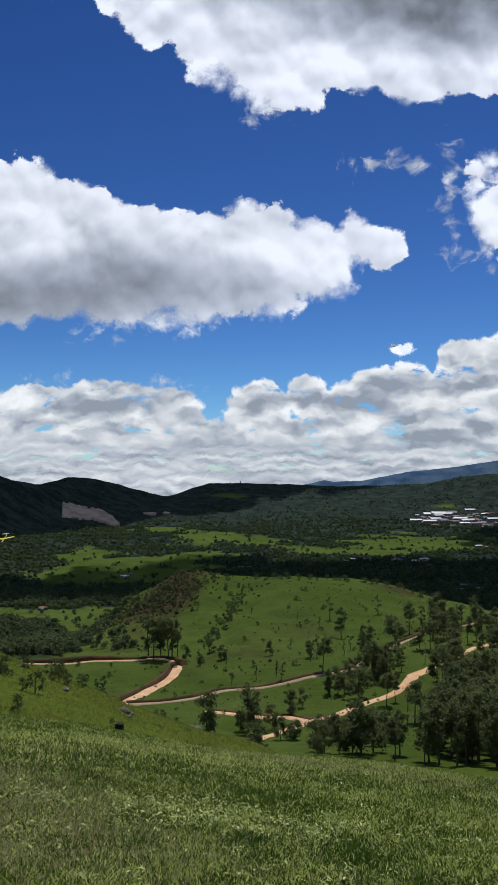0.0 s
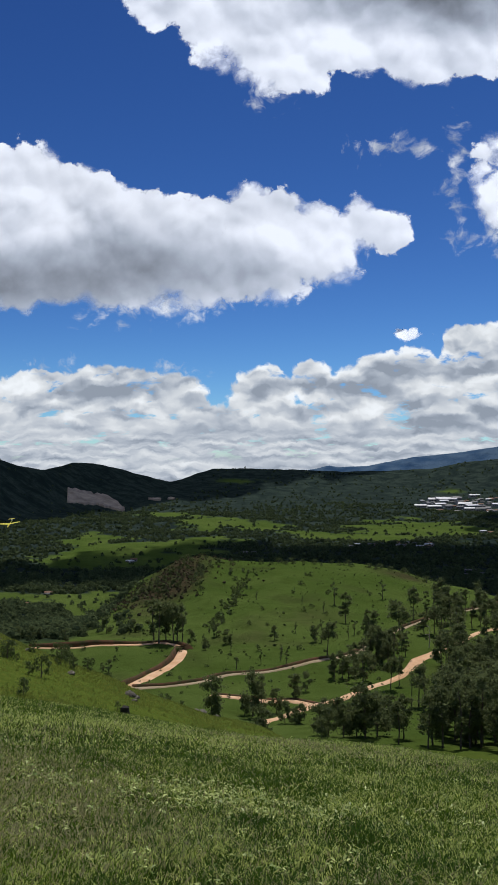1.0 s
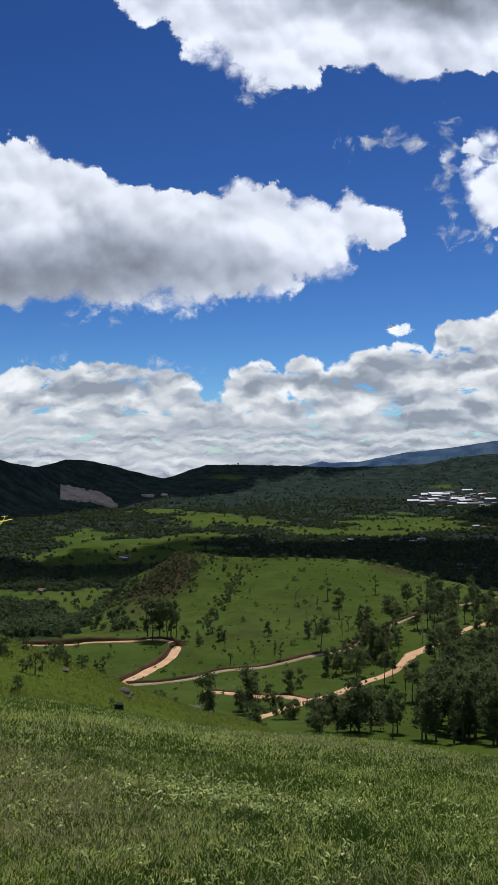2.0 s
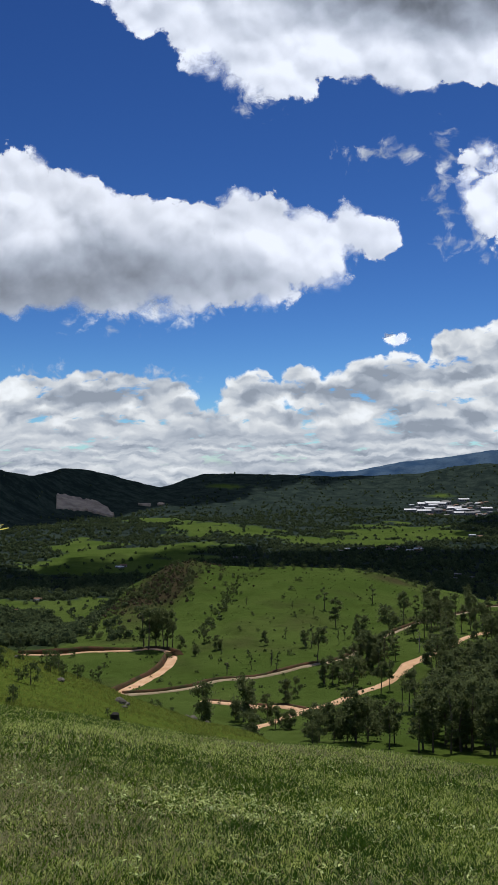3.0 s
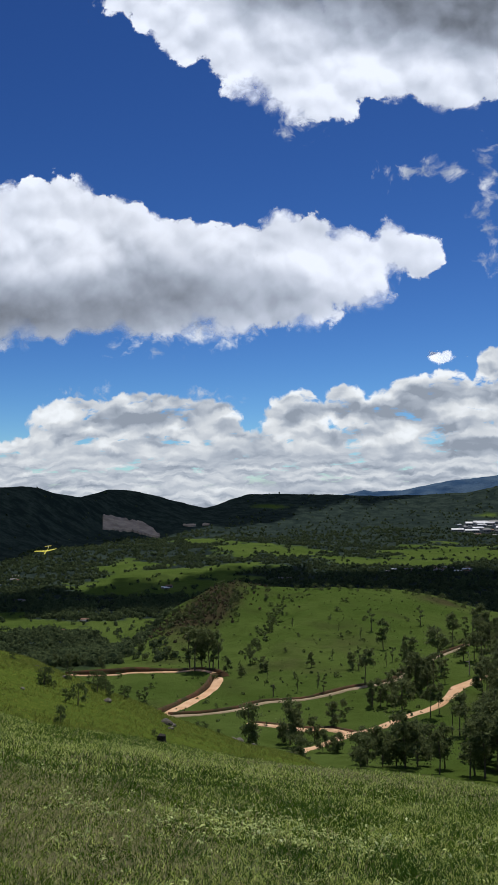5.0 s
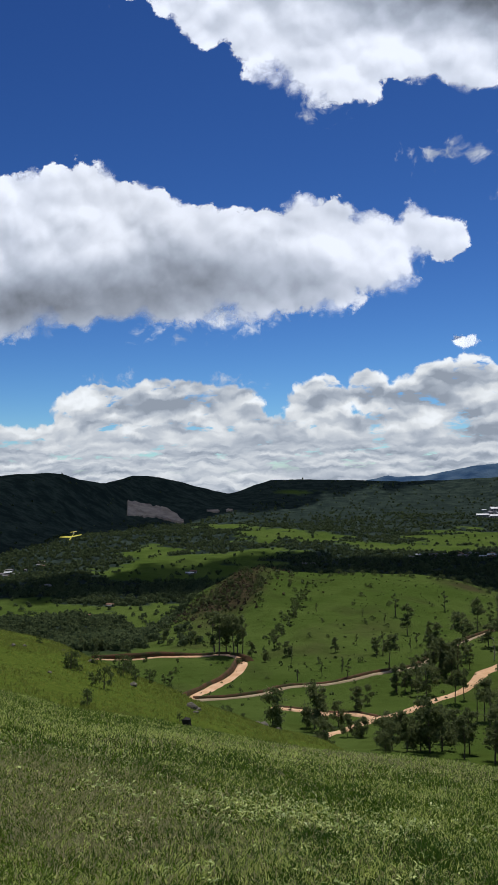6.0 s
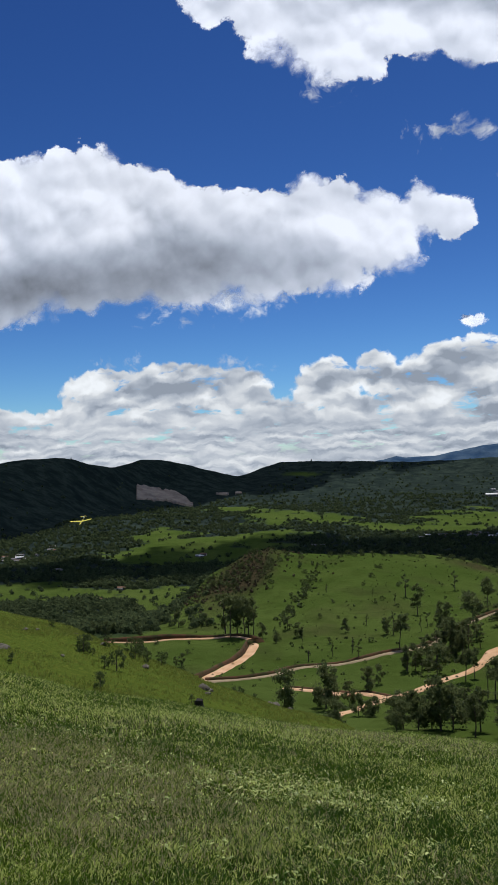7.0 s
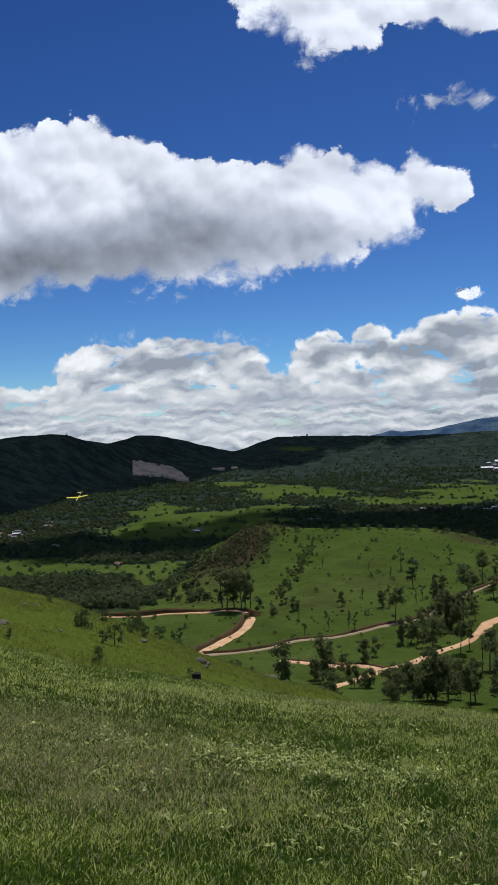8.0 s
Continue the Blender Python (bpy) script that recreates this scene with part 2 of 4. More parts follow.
GROUND = ground_material()
BLADE = leaf_material("grass_blade", (0.042, 0.090, 0.010), (0.205, 0.305, 0.036), 0.5, 0.42, 0.04, 1.6)
LUSH_BLADE = leaf_material("lush_blade", (0.026, 0.066, 0.010), (0.095, 0.180, 0.026), 0.45, 0.38, 0.10, 1.3)
# sun glints on the grass, given as a very pale blade colour
GLINT_BLADE = leaf_material("glint_blade", (0.300, 0.390, 0.075), (0.820, 0.870, 0.300), 0.45, 0.42, 0.10, 1.2)
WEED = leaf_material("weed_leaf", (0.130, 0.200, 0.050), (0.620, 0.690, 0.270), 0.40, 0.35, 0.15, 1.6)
STRAW = leaf_material("dry_blade", (0.20, 0.18, 0.07), (0.54, 0.50, 0.27), 0.5, 0.3, 0.1)
TUFT = leaf_material("tuft_blade", (0.075, 0.108, 0.016), (0.300, 0.330, 0.075), 0.6, 0.45, 0.05, 1.6)
DRY_SCRUB = leaf_material("dry_scrub_leaves", (0.050, 0.042, 0.026), (0.108, 0.090, 0.056), 0.8, 0.2, 0.02)
LEAVES = leaf_material("eucalyptus_leaves", (0.078, 0.104, 0.040), (0.155, 0.185, 0.074), 0.6, 0.45, 0.08)
SHRUB = leaf_material("shrub_leaves", (0.055, 0.085, 0.026), (0.120, 0.150, 0.055), 0.6, 0.4, 0.08)
CANOPY = leaf_material("woodland_canopy", (0.036, 0.056, 0.028), (0.100, 0.130, 0.060), 0.9, 0.35, 0.0)
PALE_BARK = mottled("bleached_wood", (0.40, 0.38, 0.34), (0.24, 0.22, 0.19), 4.0, 0.9, 0.4, 0.02)
BARK = mottled("bark", (0.060, 0.048, 0.036), (0.150, 0.125, 0.100), 3.0, 0.9, 0.5, 0.03)
DIRT = mottled("dirt_road", (0.50, 0.300, 0.165), (0.62, 0.41, 0.26), 0.25, 0.95, 0.5, 0.05)
TRACK = mottled("pale_track", (0.34, 0.265, 0.175), (0.24, 0.19, 0.115), 0.3, 0.95, 0.5, 0.05)
BANK = mottled("earth_bank", (0.105, 0.050, 0.026), (0.036, 0.040, 0.014), 0.4, 0.95, 0.8, 0.2)
CHAR = mottled("charred_wood", (0.012, 0.011, 0.010), (0.035, 0.030, 0.025), 6.0, 0.9, 0.8, 0.03)
ROCK = mottled("grey_rock", (0.16, 0.145, 0.12), (0.07, 0.062, 0.05), 1.4, 0.9, 0.8, 0.06)
QUARRY = mottled("quarry_rock", (0.31, 0.255, 0.205), (0.17, 0.135, 0.11), 0.03, 0.95, 0.8, 4.0)
ROOF = mottled("sheet_roof", (0.58, 0.59, 0.62), (0.34, 0.34, 0.36), 0.05, 0.5, 0.1, 0.05, 0.4)
OLD_ROOF = mottled("weathered_roof", (0.16, 0.155, 0.155), (0.08, 0.08, 0.085), 0.06, 0.7, 0.1, 0.05, 0.3)
TILE = mottled("clay_roof", (0.20, 0.11, 0.07), (0.13, 0.08, 0.055), 0.3, 0.8, 0.2, 0.05)
RENDERED = mottled("pale_wall", (0.30, 0.29, 0.28), (0.18, 0.17, 0.165), 0.08, 0.9, 0.1, 0.02)
GLASS = mottled("dark_window", (0.02, 0.024, 0.03), (0.03, 0.034, 0.04), 0.5, 0.2, 0.0, 0.01, 0.5)
# far forest with the blue of the air haze mixed into its colour
FAR_BLUE = mottled("hazed_forest", (0.028, 0.060, 0.118), (0.066, 0.108, 0.165), 0.009, 1.0, 0.6, 20.0, 0.0)
YELLOW = mottled("yellow_film", (0.80, 0.70, 0.07), (0.84, 0.74, 0.10), 3.0, 0.35, 0.05, 0.002, 0.5)
WHITE = mottled("white_film", (0.75, 0.75, 0.72), (0.70, 0.70, 0.68), 3.0, 0.35, 0.05, 0.002, 0.5)


# ---- helpers for building ----
def mesh_of(name, verts, faces, mat, smooth=False):
    me = bpy.data.meshes.new(name)
    me.from_pydata(verts, [], faces)
    me.materials.append(mat)
    if smooth:
        me.polygons.foreach_set("use_smooth", [True] * len(me.polygons))
    me.update()
    return me


def big_mesh(name, verts, faces, mat, smooth=False):
    """A mesh from numpy arrays; all faces have the same number of corners."""
    me = bpy.data.meshes.new(name)
    n, k = faces.shape
    me.vertices.add(len(verts))
    me.vertices.foreach_set("co", np.asarray(verts, dtype=np.float32).ravel())
    me.loops.add(n * k)
    me.loops.foreach_set("vertex_index", faces.astype(np.int32).ravel())
    me.polygons.add(n)
    me.polygons.foreach_set("loop_start", np.arange(0, n * k, k, dtype=np.int32))
    me.materials.append(mat)
    if smooth:
        me.polygons.foreach_set("use_smooth", np.ones(n, dtype=bool))
    me.update(calc_edges=True)
    return me


def part(name, bm, mat, parent, label=""):
    me = bpy.data.meshes.new(name)
    bm.to_mesh(me)
    bm.free()
    me.materials.append(mat)
    ob = new(name, me)
    ob.parent = parent
    if label:
        ob["label"] = label
    return ob


def part_of(name, me, parent, label=""):
    ob = new(name, me)
    ob.parent = parent
    if label:
        ob["label"] = label
    return ob


def smoothstep(a, b, x):
    t = np.clip((x - a) / (b - a), 0, 1)
    return t * t * (3 - 2 * t)


LATTICE = np.random.RandomState(7).rand(256, 256)


def value_noise(x, y):
    xi, yi = np.floor(x).astype(int), np.floor(y).astype(int)
    fx, fy = x - xi, y - yi
    fx, fy = fx * fx * (3 - 2 * fx), fy * fy * (3 - 2 * fy)
    a, b = LATTICE[xi % 256, yi % 256], LATTICE[(xi + 1) % 256, yi % 256]
    c, d = LATTICE[xi % 256, (yi + 1) % 256], LATTICE[(xi + 1) % 256, (yi + 1) % 256]
    return (a * (1 - fx) + b * fx) * (1 - fy) + (c * (1 - fx) + d * fx) * fy


def fbm(x, y, octaves=5, gain=0.5):
    total, amp, out = 0.0, 1.0, 0.0
    for i in range(octaves):
        out = out + amp * (value_noise(x * 2 ** i + 17.3 * i, y * 2 ** i + 5.1 * i) - 0.5)
        total += amp
        amp *= gain
    return out / total * 2


# ---- the two near cumulus clouds: sheets of cloud that the sun shines through and that shade the land ----
def cloud_material():
    m = bpy.data.materials.new("cumulus")
    m.use_nodes = True
    m.node_tree.nodes.clear()
    g = Graph(m.node_tree)
    xyz = g.node("ShaderNodeSeparateXYZ")
    g.put(xyz.inputs[0], place(g))
    x, y, z = xyz.outputs
    flat = g.xyz(g.math("DIVIDE", x, y), g.math("DIVIDE", z, y))
    warp = g.vec("SUBTRACT", g.noise(flat, 8.0, 2.0, 0.5, colour=True), (0.5, 0.5, 0.5))
    p = g.vec("MULTIPLY_ADD", warp, (0.028, 0.020, 0.0), flat)
    fine = g.vec("SUBTRACT", g.noise(flat, 45.0, 4.0, 0.6, colour=True), (0.5, 0.5, 0.5))
    p2 = g.vec("MULTIPLY_ADD", fine, (0.012, 0.012, 0.0), p)
    up = g.vec("ADD", p2, (0.004, 0.012, 0.0))
    heap, heap_up = g.cells(p2, 15.0, 0.0), g.cells(g.vec("ADD", p2, (0.007, 0.020, 0.0)), 15.0, 0.0)
    knob, knob_up = g.cells(p2, 38.0, 0.0), g.cells(up, 38.0, 0.0)
    small = g.cells(p2, 88.0, 1.0)
    shred = g.noise(p2, 30.0, 7.0, 0.68)
    edge = g.math("MULTIPLY", g.math("SUBTRACT", 0.38, heap), 0.038)
    edge = g.math("MULTIPLY_ADD", g.math("SUBTRACT", 0.40, knob), 0.026, edge)
    edge = g.math("MULTIPLY_ADD", g.math("SUBTRACT", 0.40, small), 0.013, edge)
    edge = g.math("MULTIPLY_ADD", g.math("SUBTRACT", shred, 0.55), 0.045, edge)
    deep = g.math("MAXIMUM", g.blobs(p, CLOUD_LEFT, 0.006), g.blobs(p, CLOUD_TOP, 0.006))
    deep = g.math("ADD", g.math("MAXIMUM", deep, g.blobs(p2, CLOUD_BITS)), edge)
    base = g.ramp(g.blobs(p, CLOUD_BASES, 0.03), -0.045, 0.036)
    soft = g.math("MULTIPLY_ADD", g.ramp(g.noise(p, 13.0, 2.0), 0.45, 0.65), 0.016, g.math("MULTIPLY_ADD", base, 0.012, 0.004))
    cover = g.ramp(deep, g.math("MULTIPLY", soft, -0.3), soft)
    # top light on the heaps and shade at the base, painted into the sheet's colour
    drift = g.noise(p, 7.0, 5.0, 0.5)
    light = g.math("MULTIPLY_ADD", g.math("MULTIPLY", g.math("SUBTRACT", drift, 0.45), g.ramp(deep, 0.0, 0.06)), -0.85, 0.82)
    sides = g.math("MULTIPLY_ADD", base, -0.45, 0.75)
    light = g.math("MULTIPLY_ADD", g.math("SUBTRACT", heap_up, heap), sides, light)
    light = g.math("MULTIPLY_ADD", g.math("SUBTRACT", knob_up, knob), g.math("MULTIPLY", sides, 0.45), light)
    light = g.math("MULTIPLY_ADD", g.math("SUBTRACT", 0.40, small), 0.09, light)
    light = g.math("MULTIPLY_ADD", base, -0.50, light)
    light = g.math("MULTIPLY", g.math("MINIMUM", g.math("MAXIMUM", light, 0.17), 0.94), 0.86)
    tint = g.mix(g.ramp(light, 0.3, 0.8), (0.80, 0.92, 1.10), (0.92, 0.99, 1.09))
    colour = g.mix(1.0, tint, g.xyz(light, light, light), "MULTIPLY")
    thin, body, both = g.node("ShaderNodeBsdfTransparent"), g.node("ShaderNodeBsdfTranslucent"), g.node("ShaderNodeMixShader")
    g.put(body.inputs["Color"], colour)
    g.put(body.inputs["Normal"], g.xyz(0.0, 0.0, -1.0))
    g.put(both.inputs[0], cover)
    g.put(both.inputs[1], thin.outputs[0])
    g.put(both.inputs[2], body.outputs[0])
    g.put(g.node("ShaderNodeOutputMaterial").inputs[0], both.outputs[0])
    return m


def build_cloud(name, rows, low, high, heights, mat, label):
    """A sheet about 600 m up, cut to the outline of its heaps. heights: of its base at both ends."""
    us, vs = np.linspace(-0.62, 0.46, 271), np.linspace(low, high, int((high - low) / 0.004) + 1)
    U, V = np.meshgrid(us, vs, indexing="ij")
    field = np.full(U.shape, -1.0)
    for cx, cy, rx, ry in rows:
        field = np.maximum(field, min(rx, ry) * (1 - np.hypot((U - cx) / rx, (V - cy) / ry)))
    H = heights[0] + (heights[1] - heights[0]) * smoothstep(-0.36, 0.18, U)
    verts = np.stack([U * H / V, H / V, H], -1).reshape(-1, 3)
    keep = np.maximum.reduce([field[:-1, :-1], field[1:, :-1], field[:-1, 1:], field[1:, 1:]]) > -0.034
    i, j = np.nonzero(keep)
    k = i * len(vs) + j
    faces = np.stack([k, k + len(vs), k + len(vs) + 1, k + 1], -1)
    used = np.unique(faces)
    spot = np.zeros(len(verts), dtype=int)
    spot[used] = np.arange(len(used))
    ob = new(name, big_mesh(name, verts[used], spot[faces], mat, True))
    ob.location = (0, 0, EYE)
    return tagged(ob, label, "cloud", kind="structure")


CUMULUS = cloud_material()
build_cloud("cloud_long", CLOUD_LEFT, 0.16, 0.47, (450, 1080), CUMULUS, "long white cumulus cloud with a grey base")
build_cloud("cloud_high", CLOUD_TOP, 0.44, 0.80, (600, 660), CUMULUS, "broad white cumulus cloud with ragged lower edge")
build_cloud("cloud_scraps", CLOUD_BITS, 0.155, 0.45, (640, 640), CUMULUS, "small white cloud scraps beside the larger clouds")


# ---- the lie of the land: ridge and valley lines, each (degrees from ahead, distance, height) ----
LINES = [
    # the flat top where the camera stands, and the brow of the lawn
    [(0, 0.05, 0.0)],
    [(-23, 26, -4.3), (-17, 24, -4.65), (-11, 22, -4.6), (-5.5, 21, -4.8), (0, 20, -4.75), (6, 20, -4.9), (11.5, 20, -5.0), (17, 20, -5.1)],
    # the dip behind the brow, and the grassy spur
    [(-23, 38, -7.5), (-17, 38, -8.8), (-11, 36, -9.3), (-5, 36, -10.4), (0, 36, -11.4), (6, 36, -12.2), (17, 36, -12.8)],
    [(-22.2, 95, -13.4), (-17.8, 95, -15.7), (-13.3, 92, -18.6), (-8.6, 90, -21.8), (-3.1, 88, -24.3), (0.8, 85, -24.7), (6, 82, -27.5), (17, 82, -28.5)],
    # the fall to the valley with the dirt roads
    [(-23, 142, -42), (-8, 142, -46), (0, 140, -44), (8, 140, -43.5), (17, 142, -43)],
    [(-23, 205, -56), (-8, 208, -53.5), (0, 192, -53), (8, 192, -51.5), (17, 200, -49.5)],
    [(-23, 285, -56), (-14, 280, -55), (-5, 272, -54), (0, 238, -53.4), (7, 250, -52), (12, 290, -50.0), (17, 340, -49.8)],
    # the round hill beyond the roads, and the wooded bottom beside it
    [(-23, 430, -77), (-13, 430, -75), (-11.3, 430, -73), (-9.8, 440, -67.9), (-8.3, 450, -58), (-6.7, 455, -52), (-5.2, 460, -46), (-3.6, 460, -43),
     (-1.6, 455, -45.7), (3.1, 450, -46.3), (7.1, 450, -47), (9.4, 445, -49.2), (11.7, 440, -53.2), (13.9, 435, -56), (17, 430, -60)],
    [(-23, 610, -83), (-10, 610, -84), (-4, 600, -84), (17, 600, -88)],
    # the broad valley
    [(-23, 850, -85), (0, 850, -88), (17, 850, -88)],
    [(-23, 1060, -84), (-18, 1130, -84), (0, 1150, -84), (17, 1150, -85)],
    [(-23, 1130, -75), (-17.7, 1350, -81), (-13, 1600, -78), (0, 1600, -80), (17, 1600, -80)],
    [(-23, 1250, -45), (-17.7, 1500, -60), (-13, 1760, -75), (-9, 1950, -78), (-5, 2100, -72), (0, 2200, -66), (6, 2100, -70), (12, 2000, -74), (17, 2000, -74)],
    [(-23, 1450, -8), (-17.6, 1680, -18), (-13, 1980, -38), (-9, 2200, -45), (-5, 2450, -45), (0, 2500, -40), (8, 2500, -42), (17, 2450, -50)],
    # the dark mountain and the ridges behind the town
    [(-22.1, 1700, 27), (-20.4, 1750, 36), (-17.6, 1900, 34.5), (-14.4, 2050, 16), (-12.6, 2300, 32), (-9.8, 2500, 23), (-7.9, 2600, 2), (-5.9, 2750, -17.5),
     (-4.3, 2900, 3.7), (-2.7, 3000, 22), (0, 3000, 23), (3.5, 3000, 21), (6.3, 3000, 9), (10.2, 3000, 12.8), (12.5, 3000, 21), (14.8, 3000, 47), (17.1, 3000, 60)],
    [(-20, 3500, -60), (17, 3600, -60)],
    [(0, 4940, -70)],
]


GULLIES = [(0.4, 420, -3.3, 278, 3.0, 9), (-4.2, 420, -6.5, 285, 3.0, 12), (8.5, 400, 6.0, 275, 2.5, 10), (11.5, 400, 9.2, 300, 2.5, 10), (4.0, 400, 2.5, 270, 1.2, 10), (-12, 80, -7, 98, 0.6, 5)]


def steps(rows, col, turn):
    a, v = [row[0] for row in rows], [row[col] for row in rows]
    out = np.interp(turn, a, v)
    w = smoothstep(50, 170, np.abs(turn))
    return out * (1 - w) + 0.5 * (v[0] + v[-1]) * w


TURNS = np.concatenate([np.arange(-180, -34, 4.0), np.arange(-34, -25, 1.0), np.arange(-25, 22, 0.2), np.arange(22, 34, 1.0), np.linspace(34, 180, 38)])
REACH = np.concatenate([np.geomspace(0.05, 20, 80)[:-1], np.geomspace(20, 100, 110)[:-1], np.geomspace(100, 500, 190)[:-1], np.geomspace(500, 4940, 210)])


def lay_of_land():
    nt, nr = len(TURNS), len(REACH)
    radii = np.array([steps(rows, 1, TURNS) for rows in LINES])
    tall = np.array([steps(rows, 2, TURNS) for rows in LINES])
    z = np.empty((nt, nr))
    for i in range(nt):
        x, y = radii[:, i], tall[:, i]
        h, d = np.diff(x), np.diff(y) / np.diff(x)
        m = np.zeros(len(x))
        m[0], m[-1] = d[0], d[-1]
        same = d[:-1] * d[1:] > 0
        w1, w2 = 2 * h[1:] + h[:-1], h[1:] + 2 * h[:-1]
        with np.errstate(divide="ignore", invalid="ignore"):
            m[1:-1] = np.where(same, (w1 + w2) / (w1 / d[:-1] + w2 / d[1:]), 0.0)
        k = np.clip(np.searchsorted(x, REACH) - 1, 0, len(x) - 2)
        t = (REACH - x[k]) / h[k]
        z[i] = ((1 + 2 * t) * (1 - t) ** 2 * y[k] + t * (1 - t) ** 2 * h[k] * m[k] + t * t * (3 - 2 * t) * y[k + 1] + t * t * (t - 1) * h[k] * m[k + 1])
    a = np.radians(TURNS)[:, None]
    X, Y = np.sin(a) * REACH, np.cos(a) * REACH
    X[:, 0] = Y[:, 0] = 0.0
    # noise at three fixed sizes, faded in with distance
    n = (fbm(X / 3, Y / 3) * np.interp(REACH, [0, 25, 60, 5000], [0.10, 0.14, 0.0, 0])
         + fbm(X / 14, Y / 14) * np.interp(REACH, [0, 22, 45, 100, 400, 900], [0, 0.05, 0.7, 0.8, 0.9, 0])
         + fbm(X / 70, Y / 70) * np.interp(REACH, [0, 60, 180, 450, 1500, 5000], [0, 0, 1.2, 3.0, 4.0, 5.0])
         + fbm(X / 260, Y / 260) * np.interp(REACH, [0, 450, 900, 1600, 2600, 5000], [0, 0, 4, 12, 12, 12]))
    # gullies that run down the round hill: bearing and distance of both ends, depth, half width
    for a0, r0, a1, r1, depth, half in GULLIES:
        p = np.array([math.sin(radians(a0)) * r0, math.cos(radians(a0)) * r0])
        q = np.array([math.sin(radians(a1)) * r1, math.cos(radians(a1)) * r1])
        t = np.clip(((X - p[0]) * (q[0] - p[0]) + (Y - p[1]) * (q[1] - p[1])) / ((q - p) ** 2).sum(), 0, 1)
        wig = 5 * fbm(X / 30 + a0, Y / 30, 3)
        d = np.hypot(X - p[0] - t * (q[0] - p[0]), Y - p[1] - t * (q[1] - p[1])) + wig
        n = n - depth * np.exp(-(d / half) ** 2) * np.sin(np.pi * np.clip(0.12 + 0.8 * t, 0, 1))
    return X, Y, z + n


LAND_X, LAND_Y, LAND_Z = lay_of_land()


def ground(x, y):
    """The height of the ground sheet at a place."""
    r, turn = math.hypot(x, y), math.degrees(math.atan2(x, y))
    i = int(np.clip(np.searchsorted(TURNS, turn) - 1, 0, len(TURNS) - 2))
    j = int(np.clip(np.searchsorted(REACH, r) - 1, 0, len(REACH) - 2))
    s = (turn - TURNS[i]) / (TURNS[i + 1] - TURNS[i])
    t = min(max((r - REACH[j]) / (REACH[j + 1] - REACH[j]), 0), 1)
    z = LAND_Z
    return float((z[i, j] * (1 - s) + z[i + 1, j] * s) * (1 - t) + (z[i, j + 1] * (1 - s) + z[i + 1, j + 1] * s) * t)


def at(turn, r):
    """The place on the ground at a bearing and a distance."""
    x, y = math.sin(radians(turn)) * r, math.cos(radians(turn)) * r
    return x, y, ground(x, y)


# fields among the woods: bearing, distance, half widths in degrees and metres
FIELDS = [(-20, 600, 6, 62), (-11.0, 520, 3.2, 85), (-9.5, 900, 4.2, 130), (-5, 1000, 4.5, 90), (-11.5, 1080, 2.0, 110), (-3.2, 1450, 2.2, 190), (0.5, 1330, 2.5, 90),
          (4, 1180, 3.0, 50), (10.5, 1350, 4.6, 230), (6.5, 1130, 5.0, 60), (14, 1250, 2.0, 140), (-6.5, 1700, 2.0, 120), (-1.5, 2650, 1.6, 40), (13.5, 2480, 1.0, 60)]
# woods whose dark floor strengthens the strips of cloud shade in the valley
SHADE_WOODS = [(-11, 720, 4.0, 45), (5, 980, 8, 60), (14, 900, 5, 170), (-9.5, 690, 3.0, 40)]


def land_cover(X, Y):
    """Woodland, dry scrub and lawn, each 0 to 1."""
    r, turn = np.hypot(X, Y), np.degrees(np.arctan2(X, Y))
    ragged = fbm(X / 60, Y / 60, 5, 0.6)
    field = np.full(r.shape, -1.0)
    for a, d, wa, wd in FIELDS:
        field = np.maximum(field, 1 - np.hypot((turn - a) / wa, (r - d) / wd))
    patchy = fbm(X / 22 + 40, Y / 22, 4, 0.6)
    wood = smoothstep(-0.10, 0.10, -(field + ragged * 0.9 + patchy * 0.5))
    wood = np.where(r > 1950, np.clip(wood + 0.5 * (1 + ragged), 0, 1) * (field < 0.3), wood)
    # the round hill and everything this side of it is pasture, but for the wooded bottom to its side
    hill_edge = np.interp(turn, [-25, -14, -12, -9.5, -8, -6, 18], [300, 300, 330, 400, 470, 520, 520])
    wood = wood * smoothstep(-25, 25, r - hill_edge + ragged * 40)
    flank = np.interp(turn, [-11, -9, -6, -3, -1], [385, 385, 400, 425, 440])
    dry = np.clip(2.3 * (1 - np.hypot((turn + 6.0) / 4.2, (r - flank) / 68)) + ragged * 1.1, 0, 1)
    dry = np.maximum(dry, 0.8 * np.clip((1 - np.hypot((turn - 10.5) / 2.2, (r - 440) / 20)) + ragged * 0.8, 0, 1))
    dry = np.maximum(dry, 0.45 * np.clip(fbm(X / 22 + 9, Y / 22, 4) * 2.2 - 0.35, 0, 1) * smoothstep(150, 200, r) * (r < 520))
    dry = np.maximum(dry, 0.75 * np.clip(fbm(X / 7 + 3, Y / 7, 4) * 2.2 - 0.3, 0, 1) * smoothstep(40, 60, r) * (r < 150))
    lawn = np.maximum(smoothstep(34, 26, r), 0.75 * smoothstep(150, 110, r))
    for a, d, wa, wd in SHADE_WOODS:
        wood = np.maximum(wood, smoothstep(-0.05, 0.12, 1 - np.hypot((turn - a) / wa, (r - d) / wd) + ragged * 0.5))
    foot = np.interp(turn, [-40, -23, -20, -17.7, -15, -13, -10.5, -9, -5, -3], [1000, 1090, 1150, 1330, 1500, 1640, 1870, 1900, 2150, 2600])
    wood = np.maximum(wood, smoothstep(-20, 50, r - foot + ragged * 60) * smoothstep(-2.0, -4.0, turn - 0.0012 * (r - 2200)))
    return wood, dry, lawn


